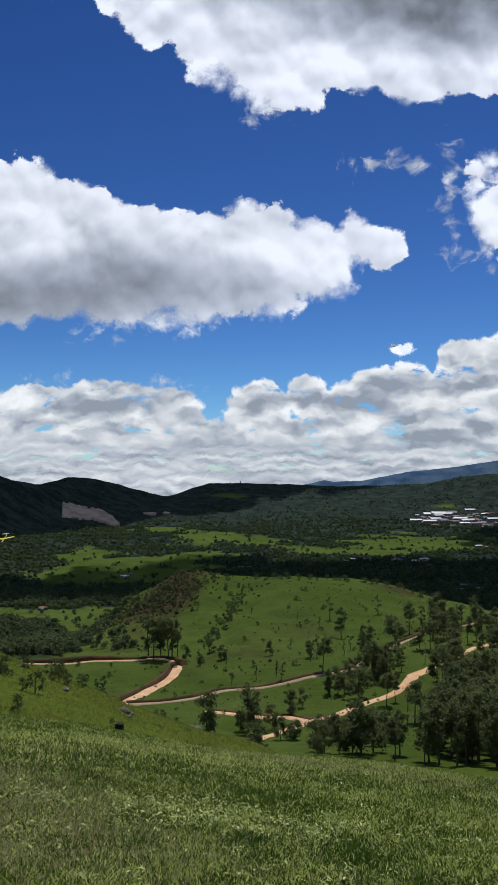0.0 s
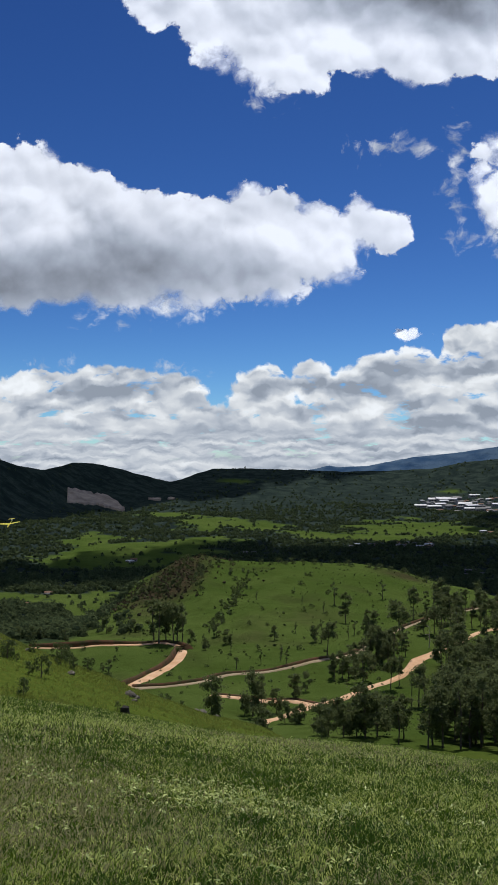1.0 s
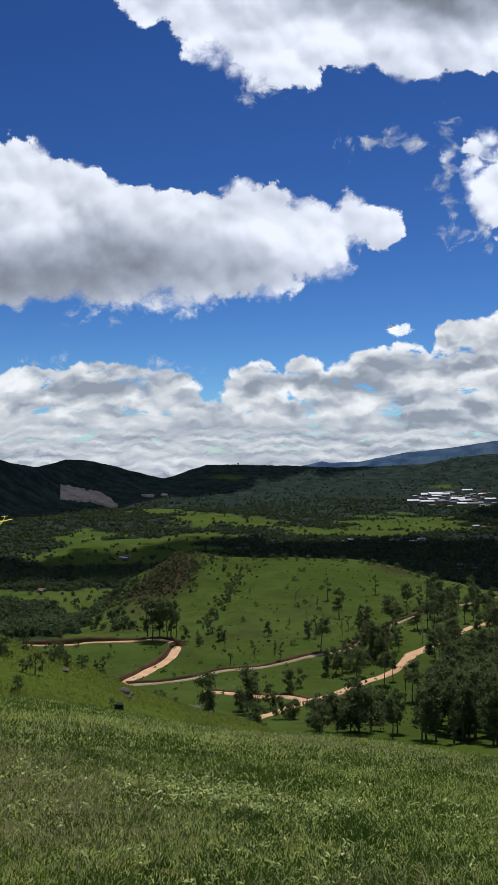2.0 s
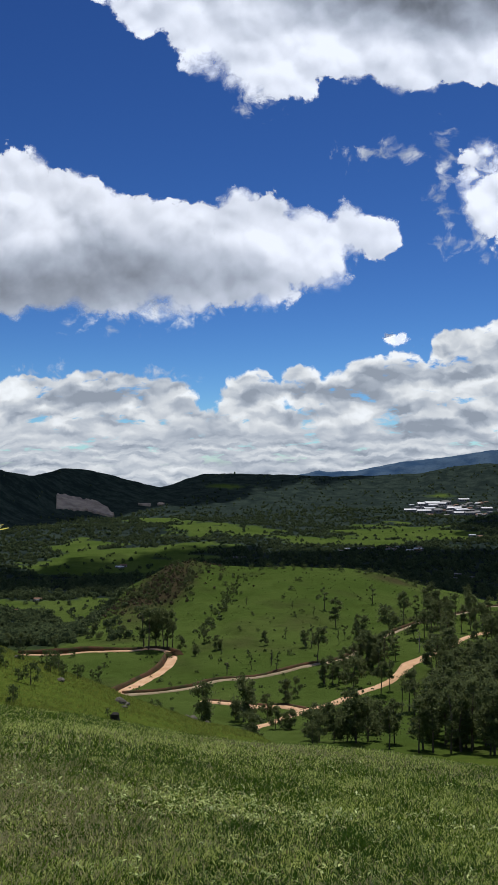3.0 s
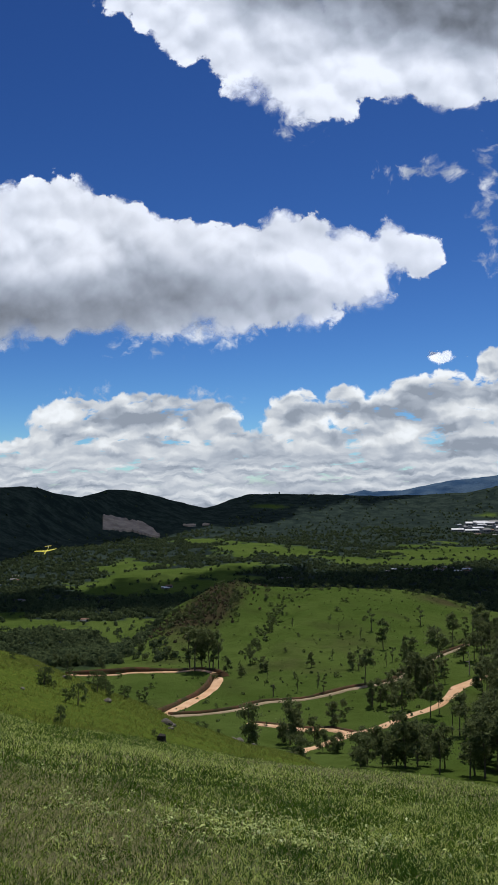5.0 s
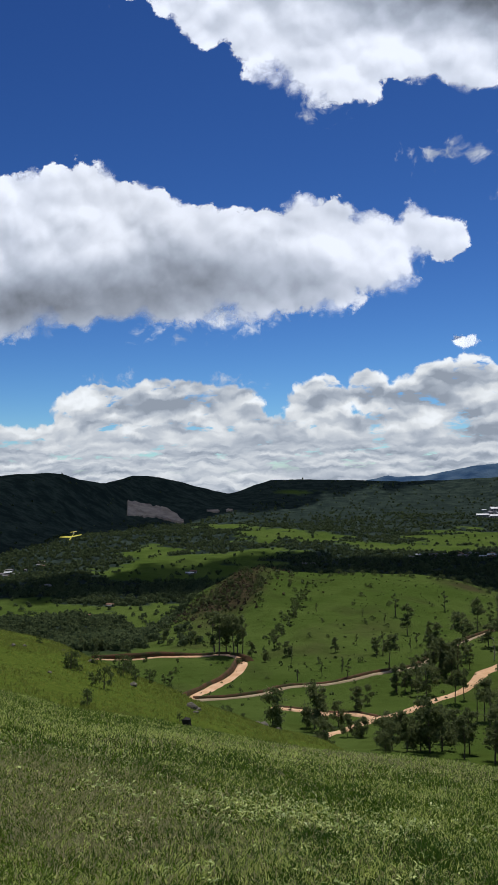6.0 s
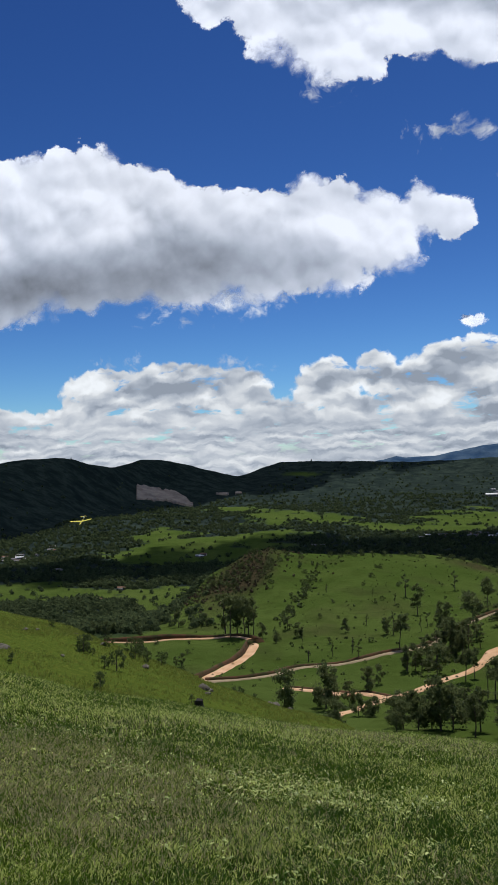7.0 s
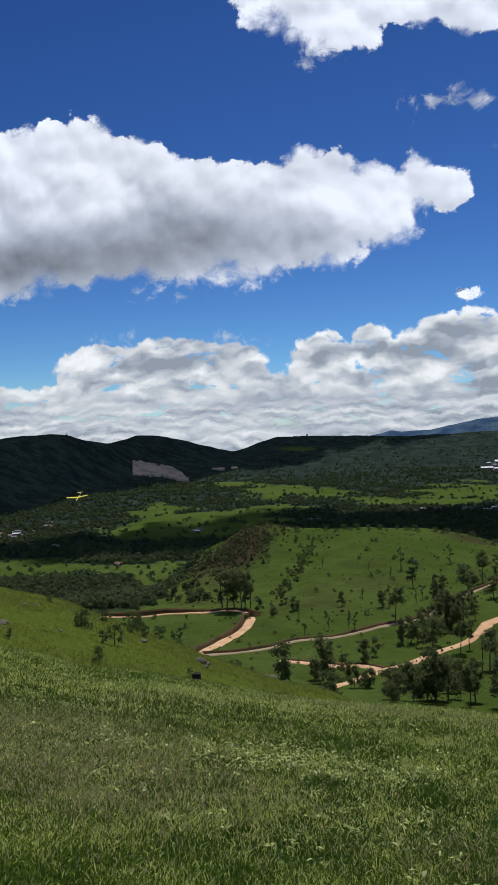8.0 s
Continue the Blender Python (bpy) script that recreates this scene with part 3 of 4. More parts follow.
def build_ground():
    nt, nr = LAND_X.shape
    verts = np.stack([LAND_X, LAND_Y, LAND_Z], -1).reshape(-1, 3)
    i, j = np.meshgrid(np.arange(nt - 1), np.arange(nr - 1), indexing="ij")
    k = (i * nr + j).ravel()
    faces = np.stack([k, k + 1, k + nr + 1, k + nr], -1)
    faces = faces[:, ::-1]
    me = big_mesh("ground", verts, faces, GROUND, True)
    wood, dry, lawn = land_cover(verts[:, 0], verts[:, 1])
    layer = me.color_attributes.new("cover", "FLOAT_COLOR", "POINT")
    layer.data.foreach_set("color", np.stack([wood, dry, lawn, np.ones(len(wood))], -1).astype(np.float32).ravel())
    ob = new("ground", me)
    return tagged(ob, "rolling green pasture hills, wooded valley and dark mountains", "ground", kind="structure")


build_ground()


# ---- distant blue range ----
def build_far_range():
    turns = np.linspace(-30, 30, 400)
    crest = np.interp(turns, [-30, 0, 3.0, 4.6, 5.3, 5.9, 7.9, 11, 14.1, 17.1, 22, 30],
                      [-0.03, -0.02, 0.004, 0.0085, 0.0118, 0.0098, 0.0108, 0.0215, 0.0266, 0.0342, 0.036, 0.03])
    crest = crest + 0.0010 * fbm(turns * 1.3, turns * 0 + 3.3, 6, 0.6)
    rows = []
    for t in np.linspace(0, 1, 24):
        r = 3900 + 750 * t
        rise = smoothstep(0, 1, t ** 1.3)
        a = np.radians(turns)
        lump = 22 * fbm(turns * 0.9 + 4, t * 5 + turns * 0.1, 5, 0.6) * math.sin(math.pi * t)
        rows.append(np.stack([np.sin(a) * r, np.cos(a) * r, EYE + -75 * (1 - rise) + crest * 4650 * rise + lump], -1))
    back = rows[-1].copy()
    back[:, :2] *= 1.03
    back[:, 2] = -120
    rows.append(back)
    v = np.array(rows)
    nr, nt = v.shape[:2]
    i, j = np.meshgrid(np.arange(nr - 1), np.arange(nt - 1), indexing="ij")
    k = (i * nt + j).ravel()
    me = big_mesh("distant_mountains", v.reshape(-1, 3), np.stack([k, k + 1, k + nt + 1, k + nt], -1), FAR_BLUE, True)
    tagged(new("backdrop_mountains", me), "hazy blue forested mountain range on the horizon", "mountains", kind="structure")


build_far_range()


# ---- dirt roads ----
def path_points(rows, step=3.0):
    pts = [Vector((*at(row[0], row[1])[:2], row[2] if len(row) > 2 else 1.0)) for row in rows]
    out = []
    for i in range(len(pts) - 1):
        p0, p1, p2, p3 = pts[max(i - 1, 0)], pts[i], pts[i + 1], pts[min(i + 2, len(pts) - 1)]
        n = max(2, int((p2 - p1).length / step))
        for k in range(n):
            t = k / n
            out.append(0.5 * ((2 * p1) + (p2 - p0) * t + (2 * p0 - 5 * p1 + 4 * p2 - p3) * t * t + (3 * p1 - 3 * p2 + p3 - p0) * t ** 3))
    return out + [pts[-1]]


def road(name, rows, width, mat, label, bank=0.0):
    pts = path_points(rows)
    verts, faces, bank_v, bank_f = [], [], [], []
    cols = 7
    for i, p in enumerate(pts):
        d = (pts[min(i + 1, len(pts) - 1)] - pts[max(i - 1, 0)]).to_2d().normalized()
        broad, p = p.z, p.to_2d()
        side = Vector((d.y, -d.x))
        if side.dot(p) < 0:
            side = -side          # side points away from the hilltop
        w = width * broad * (1 + 0.22 * noise.noise((i * 0.21, len(rows), 1.7)) + 0.15 * noise.noise((i * 0.9, 3.1, 1.7)))
        mid = ground(p.x, p.y)
        for c in range(cols):
            q = p + side * (c / (cols - 1) - 0.5) * w
            edge = abs(c / (cols - 1) - 0.5) * 2
            z = max(ground(q.x, q.y) + 0.16, mid + 0.10) + 0.08 * (1 - edge ** 4) - (0.35 if edge == 1 else 0)
            verts.append((q.x, q.y, z))
        if bank:
            tall = bank * (0.55 + 0.8 * max(0.0, 0.5 + noise.noise((i * 0.13, 7.7, len(rows)))))
            for c, (off, up) in enumerate(((-0.1, -0.4), (0.2, 0.5 * tall), (0.5, tall), (1.0, 0.9 * tall), (2.2, -0.3))):
                q = p + side * (0.5 * w + off)
                bank_v.append((q.x, q.y, max(ground(q.x, q.y), mid if c < 3 else -999) + up + 0.12 * noise.noise((q.x, q.y, c))))
    for i in range(len(pts) - 1):
        for c in range(cols - 1):
            k = i * cols + c
            faces.append((k, k + 1, k + cols + 1, k + cols))
        if bank:
            for c in range(4):
                k = i * 5 + c
                bank_f.append((k, k + 1, k + 6, k + 5))
    ob = tagged(new(name, mesh_of(name, verts, faces, mat, True)), label, "road", kind="structure")
    if bank:
        part_of("bank", mesh_of("bank", bank_v, bank_f, BANK, True), ob, "cut bank of dark red earth")
    return ob


road("road_upper", [(-15.5, 276, 0.4), (-13.6, 273, 0.45), (-11.3, 272, 0.45), (-8.6, 271, 0.5), (-6.2, 268, 0.5), (-5.1, 262, 0.8), (-5.1, 250, 1), (-6.1, 236, 1), (-7.4, 225, 1), (-8.6, 216, 1), (-9.6, 210)], 3.6, DIRT,
     "orange dirt road bending round a field", 1.4)
road("road_middle", [(-8.5, 214), (-6.3, 214), (-4.0, 216), (-1.6, 225), (1.5, 228), (4.7, 236), (7.0, 244), (8.2, 255), (9.7, 274), (11.6, 292), (13.9, 315), (15.8, 334), (18.5, 352)], 2.0, TRACK,
     "pale dirt track along the foot of the hill", 0.9)
road("road_lower", [(0.3, 176), (1.1, 181), (2.3, 184), (4.1, 191), (6.2, 198), (8.2, 207), (10.1, 217), (11.0, 227, 1.3), (11.4, 234, 1.6), (12.2, 240, 1.2), (13.9, 257), (15.4, 272), (18.5, 290)], 2.9, DIRT,
     "orange dirt road winding between eucalyptus trees")
road("road_branch", [(-3.0, 203), (-2.2, 202), (-0.4, 200), (1.5, 197), (2.6, 197), (4.0, 192.5)], 2.6, DIRT, "narrow orange dirt track joining the road", 0.4)


# ---- lawn on the hilltop ----
# patches of the lawn: bearing, distance, radius, lushness, dryness
LAWN_PATCHES = [(1.5, 7.2, 1.6, 0.9, 0), (-6, 6.4, 1.2, 0.7, 0), (9, 7.4, 1.5, 0.6, 0), (12, 11, 2.2, 0.5, 0), (-9, 13, 2.6, 0.5, 0), (-18, 8.4, 1.9, -0.4, 0.65), (-22, 10.5, 2.2, -0.3, 0.5),
                (-14, 7.0, 0.9, -0.3, 0.35), (3.6, 17.5, 2.6, -0.3, 0.45), (10, 6.0, 0.9, -0.2, 0.25), (16, 15, 2.0, 0.2, 0.2)]


def blades(x, y, tall, wide, lean, rng):
    """Bent blades of grass, four corners each."""
    n = len(x)
    z = np.array([ground(a, b) for a, b in zip(x, y)])
    a, bend = rng.uniform(0, 2 * np.pi, n), rng.uniform(0, 2 * np.pi, n)
    side = np.stack([np.cos(a), np.sin(a), np.zeros(n)], -1) * wide[:, None]
    tip = np.stack([np.cos(bend) * lean, np.sin(bend) * lean, tall], -1)
    foot = np.stack([x, y, z - 0.01], -1)
    mid = foot + tip * np.array([0.38, 0.38, 0.66])
    end = foot + tip * np.array([1.0, 1.0, 0.92])
    return np.stack([foot, mid + side, end, mid - side], 1)


def build_lawn():
    rng = np.random.RandomState(3)
    count = 680000
    turn = np.radians(rng.uniform(-26, 21, count))
    r = np.sqrt(rng.uniform(4.6 ** 2, 29 ** 2, count))
    r = np.where(rng.rand(count) < 0.38, rng.uniform(4.6, 12, count), r)
    # thinner grass all round the feet
    near = np.arange(count) < 50000
    turn = np.where(near, rng.uniform(-np.pi, np.pi, count), turn)
    r = np.where(near, 9 * np.sqrt(rng.rand(count)), r)
    x, y = np.sin(turn) * r, np.cos(turn) * r
    clump = fbm(x / 0.34, y / 0.34, 3)
    broad = fbm(x / 3.0 + 5, y / 3.0, 4)
    keep = rng.rand(count) < np.clip(0.80 + 0.7 * clump + 0.2 * broad, 0.10, 1)
    x, y, clump, broad, r = x[keep], y[keep], clump[keep], broad[keep], r[keep]
    n = len(x)
    lush, parched = np.zeros(n), np.zeros(n)
    for a, d, size, rich, brown in LAWN_PATCHES:
        w = np.exp(-((x - math.sin(radians(a)) * d) ** 2 + (y - math.cos(radians(a)) * d) ** 2) / size ** 2)
        lush, parched = lush + rich * w, parched + brown * w
    tall = (0.034 + 0.062 * rng.rand(n) ** 1.8) * (1 + 0.4 * np.clip(clump + 0.3 * broad, -0.5, 1)) * (1 + 0.4 * np.clip(lush, -1, 1)) * np.interp(r, [5, 12, 20, 29], [0.80, 0.95, 1.3, 1.3])
    wide = rng.uniform(0.0030, 0.0068, n) * np.interp(r, [5, 25], [0.85, 1.9])
    v = blades(x, y, tall, wide, rng.uniform(0.15, 1.1, n) * tall, rng)
    straw = rng.rand(n) < np.clip(0.05 + 0.5 * np.clip(broad - 0.22, 0, 1) + 0.8 * parched, 0, 0.55)
    # patches where more blades get the painted glint colour
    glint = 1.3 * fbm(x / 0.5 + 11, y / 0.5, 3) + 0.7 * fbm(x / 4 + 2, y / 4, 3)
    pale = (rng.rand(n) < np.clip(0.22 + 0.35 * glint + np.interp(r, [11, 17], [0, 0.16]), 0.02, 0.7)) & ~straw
    deep = (rng.rand(n) < np.clip(0.22 + 0.7 * lush - 0.3 * glint, 0.05, 0.85)) & ~straw & ~pale
    for name, pick, mat, label in (("lawn_grass", ~straw & ~pale & ~deep, BLADE, "short mown green grass covering the hilltop"),
                                   ("lush_grass", deep, LUSH_BLADE, "deep green lush grass growing in patches on the lawn"),
                                   ("pale_grass", pale, GLINT_BLADE, "grass blades coloured pale like sun glints, scattered over the lawn"),
                                   ("dry_grass", straw, STRAW, "dry straw-coloured grass blades among the green")):
        used = v[pick].reshape(-1, 3)
        tagged(new(name, big_mesh(name, used, np.arange(len(used)).reshape(-1, 4), mat)), label, "grass", kind="stuff")


build_lawn()


def build_weeds():
    """Low broad-leaved weeds and trailing runners in the lawn."""
    rng = np.random.RandomState(17)
    spots = []
    for a, d, sa, sd, n in ((-3.0, 9.3, 3.2, 0.6, 170), (4.5, 8.8, 2.5, 0.5, 80), (12, 9.5, 3.0, 0.9, 60), (-13, 9.5, 3.0, 0.8, 50), (-17, 12.5, 3.0, 1.2, 60), (2, 6.6, 8.0, 0.8, 80), (0, 13, 9.0, 3.0, 90)):
        turn, r = np.radians(rng.normal(a, sa, n)), rng.normal(d, sd, n)
        spots.append(np.stack([np.sin(turn) * r, np.cos(turn) * r], -1))
    spots = np.vstack(spots)
    leaves = 6
    n = len(spots) * leaves
    at_xy = np.repeat(spots, leaves, 0) + rng.normal(0, 0.035, (n, 2))
    z = np.array([ground(*p) for p in at_xy]) + rng.uniform(0.02, 0.08, n)
    root = np.column_stack([at_xy, z])
    a, rise = rng.uniform(0, 2 * np.pi, n), rng.uniform(-0.1, 0.75, n)
    size = rng.uniform(0.028, 0.070, n)
    along = np.stack([np.cos(a), np.sin(a), rise], -1) * size[:, None]
    across = np.stack([-np.sin(a), np.cos(a), rng.uniform(-0.3, 0.3, n)], -1) * (size * rng.uniform(0.10, 0.24, n))[:, None]
    drop = np.array([0, 0, -1.0]) * (size * 0.25)[:, None]
    v = np.stack([root, root + along * 0.5 + across, root + along + drop, root + along * 0.5 - across], 1).reshape(-1, 3)
    tagged(new("lawn_weeds", big_mesh("lawn_weeds", v, np.arange(n * 4).reshape(-1, 4), WEED)), "low broad-leaved weeds with bright pale leaves in the lawn", "weeds", kind="stuff")
    # long seed stalks lying over
    m = 420
    turn, r = np.radians(rng.uniform(-24, 18, m)), rng.uniform(6, 15, m)
    x, y = np.sin(turn) * r, np.cos(turn) * r
    tall = rng.uniform(0.05, 0.16, m)
    v = blades(x, y, tall, np.full(m, 0.003), rng.uniform(0.8, 2.6, m) * tall, rng).reshape(-1, 3)
    tagged(new("grass_stalks", big_mesh("grass_stalks", v, np.arange(m * 4).reshape(-1, 4), STRAW)), "thin dry seed stalks leaning over the grass", "grass", kind="stuff")


build_weeds()


def build_rough_grass():
    """Uncut tufts on the spur beyond the lawn."""
    rng = np.random.RandomState(9)
    n = 66000
    turn, r = np.radians(rng.uniform(-25, 6, n)), np.sqrt(rng.uniform(30 ** 2, 108 ** 2, n))
    x, y = np.sin(turn) * r, np.cos(turn) * r
    keep = rng.rand(n) < np.clip(0.5 + 1.2 * fbm(x / 5, y / 5, 4), 0.05, 1)
    x, y, r = x[keep], y[keep], r[keep]
    n = len(x)
    foot = np.stack([x, y, np.array([ground(a, b) - 0.02 for a, b in zip(x, y)])], -1)
    size = rng.uniform(0.06, 0.19, n) * (1 + 0.8 * np.clip(fbm(x / 9 + 4, y / 9, 3), 0, 1))
    vs = []
    for _ in range(4):
        a, b = rng.uniform(0, 2 * np.pi, n), rng.uniform(0, 2 * np.pi, n)
        lean = rng.uniform(0.1, 0.9, n) * size
        side = np.stack([np.cos(a), np.sin(a), np.zeros(n)], -1) * (size * 0.16)[:, None]
        off = np.stack([np.cos(b), np.sin(b), np.zeros(n)], -1) * (size * 0.4)[:, None]
        tip = foot + off + np.stack([np.cos(b) * lean, np.sin(b) * lean, size], -1)
        vs.append(np.stack([foot + off - side, foot + off + side, tip], 1))
    v = np.concatenate(vs).reshape(-1, 3)
    me = big_mesh("rough_grass", v, np.arange(len(v)).reshape(-1, 3), TUFT)
    tagged(new("rough_grass", me), "tufts of uncut green grass on the slope", "grass", kind="stuff")


build_rough_grass()


# ---- trees ----
def tube(bm, pts, radii, sides=6):
    rings = []
    for i, (p, rad) in enumerate(zip(pts, map(float, radii))):
        d = (pts[min(i + 1, len(pts) - 1)] - pts[max(i - 1, 0)]).normalized()
        s = d.orthogonal().normalized()
        t = d.cross(s)
        rings.append([bm.verts.new(p + rad * (math.cos(2 * math.pi * k / sides) * s + math.sin(2 * math.pi * k / sides) * t)) for k in range(sides)])
    for a, b in zip(rings, rings[1:]):
        for k in range(sides):
            bm.faces.new((a[k], a[(k + 1) % sides], b[(k + 1) % sides], b[k]))
    bm.faces.new(rings[-1])


def leaf_cloud(rng, lobes, per, size):
    """Leaf sprays in lobes (centre, radii): small bent diamonds, thicker towards the outside."""
    vs, fs = [], []
    for c, rad in lobes:
        n = int(per * (rad[0] * rad[1] * rad[2]) ** 0.5)
        d = rng.normal(size=(n, 3))
        d /= np.linalg.norm(d, axis=1)[:, None]
        q = np.array(c) + d * np.array(rad) * (np.minimum(np.abs(rng.normal(0.0, 0.62, n)) + 0.12, 1.7))[:, None]
        e1 = rng.normal(size=(n, 3))
        e1[:, 2] -= 0.5
        e1 /= np.linalg.norm(e1, axis=1)[:, None]
        e2 = np.cross(e1, rng.normal(size=(n, 3)))
        e2 /= np.linalg.norm(e2, axis=1)[:, None]
        s = size * rng.uniform(0.5, 1.5, n)[:, None]
        base = len(vs) * 0 + sum(len(a) for a in vs)
        v = np.stack([q - e1 * s, q + e2 * s * 0.55, q + e1 * s, q - e2 * s * 0.55], 1).reshape(-1, 3)
        vs.append(v)
        fs.append(base + np.arange(n * 4).reshape(-1, 4))
    return np.vstack(vs), np.vstack(fs)


def make_tree(kind, seed, tall, spread, bare=0.4, leaf=0.26, per=340, label="", mat=None, lobes_n=9):
    """A tree with its foot at the origin: tapered trunk with limbs, and an open crown of leaf sprays."""
    rng = np.random.RandomState(seed)
    root = tagged(new(kind, None), label, "tree" if tall > 2.5 else "bush")
    bm = bmesh.new()
    sway = rng.uniform(-0.05, 0.05, 2) * tall
    trunk = [Vector((sway[0] * t * t + 0.02 * tall * math.sin(5 * t + seed), sway[1] * t * t, tall * 0.93 * t)) for t in np.linspace(0, 1, 8)]
    trunk[0].z = -0.4
    rad = 0.011 * tall + 0.03
    tube(bm, trunk, [rad * (1.25 - 1.1 * t) + 0.012 for t in np.linspace(0, 1, 8)], 7)
    lobes = []
    for k in range(lobes_n):
        t = bare + (0.97 - bare) * (k + rng.uniform(0, 0.9)) / lobes_n
        a = rng.uniform(0, 2 * math.pi)
        out = spread * (1.0 - 0.55 * abs((t - bare) / (1 - bare) - 0.35)) * rng.uniform(0.35, 1.0)
        foot = trunk[0].lerp(trunk[-1], t * 0.93)
        foot = Vector((sway[0] * t * t, sway[1] * t * t, tall * 0.9 * t))
        end = foot + Vector((math.cos(a) * out, math.sin(a) * out, tall * rng.uniform(0.02, 0.12)))
        knee = foot.lerp(end, 0.5) + Vector((0, 0, tall * 0.02))
        tube(bm, [foot, knee, end], [rad * 0.42 * (1.2 - t), rad * 0.3 * (1.2 - t), 0.012], 5)
        w = spread * rng.uniform(0.26, 0.56)
        lobes.append((end, (w, w * rng.uniform(0.8, 1.1), w * rng.uniform(0.55, 0.95))))
    lobes.append((trunk[-1], (spread * 0.3, spread * 0.3, tall * 0.06)))
    part("trunk", bm, BARK, root)
    v, f = leaf_cloud(rng, lobes, per, leaf)
    part_of("crown", big_mesh("crown", v, f, mat or LEAVES), root)
    return root


def plant(proto, turn, r, scale=1.0, spin=0.0, squash=1.0, sink=0.0):
    x, y, z = at(turn, r)
    m = Matrix.Translation((x, y, z - sink)) @ Matrix.Rotation(spin, 4, "Z") @ Matrix.Diagonal((scale * squash, scale * squash, scale, 1))
    ob = copy_thing(proto, Matrix.Identity(4))
    ob.matrix_basis = m
    return ob


tall_gum = [make_tree("eucalyptus_tree", 11 + k, 12.0, 1.9 + 0.4 * k, (0.16, 0.38, 0.24, 0.46)[k], 0.25, 150, "tall eucalyptus with a slim trunk and thin dark crown", lobes_n=14) for k in range(4)]
round_tree = [make_tree("broadleaf_tree", 31 + k, 7.0, 2.5, 0.08, 0.22, 200, "dark green broadleaf tree with a dense round crown", lobes_n=13) for k in range(3)]
thin_tree = [make_tree("sapling", 51 + k, 7.0, 1.0, 0.3, 0.20, 190, "slim young eucalyptus standing in the pasture", lobes_n=8) for k in range(3)]
shrub = [make_tree("bush", 71 + k, 2.0, 1.15, 0.12, 0.12, 170, "small dark green bush on the grassy slope", SHRUB, 9) for k in range(3)]
for group, protos in (("eucalyptus trees in the valley", tall_gum), ("broadleaf trees", round_tree), ("saplings on the hill", thin_tree), ("bushes on the slopes", shrub)):
    for p in protos:
        p["group"] = group
# the first of each kind stands behind the hilltop
for k, p in enumerate(tall_gum + round_tree + thin_tree + shrub):
    a = radians(150 + 5 * k)
    p.location = (math.sin(a) * 70, math.cos(a) * 70, ground(math.sin(a) * 70, math.cos(a) * 70) - 0.1)

rnd = random.Random(5)
# bearing, distance, height of single trees
GUMS = [(-7.02, 272, 14.2), (-6.63, 268, 13.1), (-6.13, 272, 11.3), (-5.66, 268, 13.4), (-5.31, 270, 12.8), (-4.99, 272, 12.1),
        (6.45, 302, 11.8), (5.18, 241, 10.1), (7.99, 263, 10.0), (8.38, 266, 9.0), (7.80, 261, 8.3), (11.08, 300, 11.5), (11.95, 309, 9.0), (13.08, 314, 12.5),
        (15.39, 341, 10), (10.11, 258, 12.5), (9.71, 233, 10.5), (8.56, 233, 9.7), (9.32, 228, 8.5), (11.39, 189, 9.2), (11.76, 184, 7.7),
        (10.08, 209, 7.3), (-13.01, 277, 6.2)]
ROUNDS = [(7.74, 145, 9.5), (8.51, 148, 8.0), (7.17, 147, 7.5), (-2.98, 92, 4.9), (-0.04, 186, 10.3), (0.55, 184, 7.7), (-0.63, 187, 4.7), (2.90, 200, 6.0), (4.65, 152, 5.6), (5.23, 149, 5.2), (6.20, 146, 6.1), (7.6, 212, 8.0),
          (4.29, 264, 5.5), (-10.26, 299, 6.3), (-15.28, 288, 5.2), (-16.16, 295, 4.5), (-14.69, 294, 4.1), (-8.27, 296, 4.5), (-1.81, 267, 4.8), (1.46, 270, 5.0),
          (-2.60, 278, 4.3), (-3.38, 258, 3.6), (-4.37, 267, 4.8), (-10.08, 234, 3.8), (-10.5, 236, 2.6), (9.0, 240, 7.5), (3.6, 206, 5.0), (1.6, 188, 5.5), (2.2, 176, 5.0)]
SAPLINGS = [(5.67, 334, 9.3), (4.76, 263, 7.3), (2.92, 280, 3.6), (7.03, 277, 4.8), (6.63, 268, 4.6), (1.93, 243, 3.4), (8.99, 365, 8.7), (13.91, 337, 5.6), (0.2, 345, 3.5),
            (3.4, 335, 3.6), (4.9, 318, 4.6), (-1.6, 252, 2.4), (9.9, 330, 6.0), (12.5, 352, 8.0), (14.3, 338, 6.5), (2.3, 232, 4.6), (0.5, 236, 4.2)]
for k, (a, r, h) in enumerate(GUMS):
    plant(tall_gum[k % 4], a, r, h / 12.0, rnd.uniform(0, 6.28), rnd.uniform(0.85, 1.15))
for k, (a, r, h) in enumerate(ROUNDS):
    plant(round_tree[k % 3], a, r, h / 7.0, rnd.uniform(0, 6.28), rnd.uniform(0.75, 1.05))
for k, (a, r, h) in enumerate(SAPLINGS):
    plant(thin_tree[k % 3], a, r, h / 7.0, rnd.uniform(0, 6.28), rnd.uniform(0.9, 1.3))
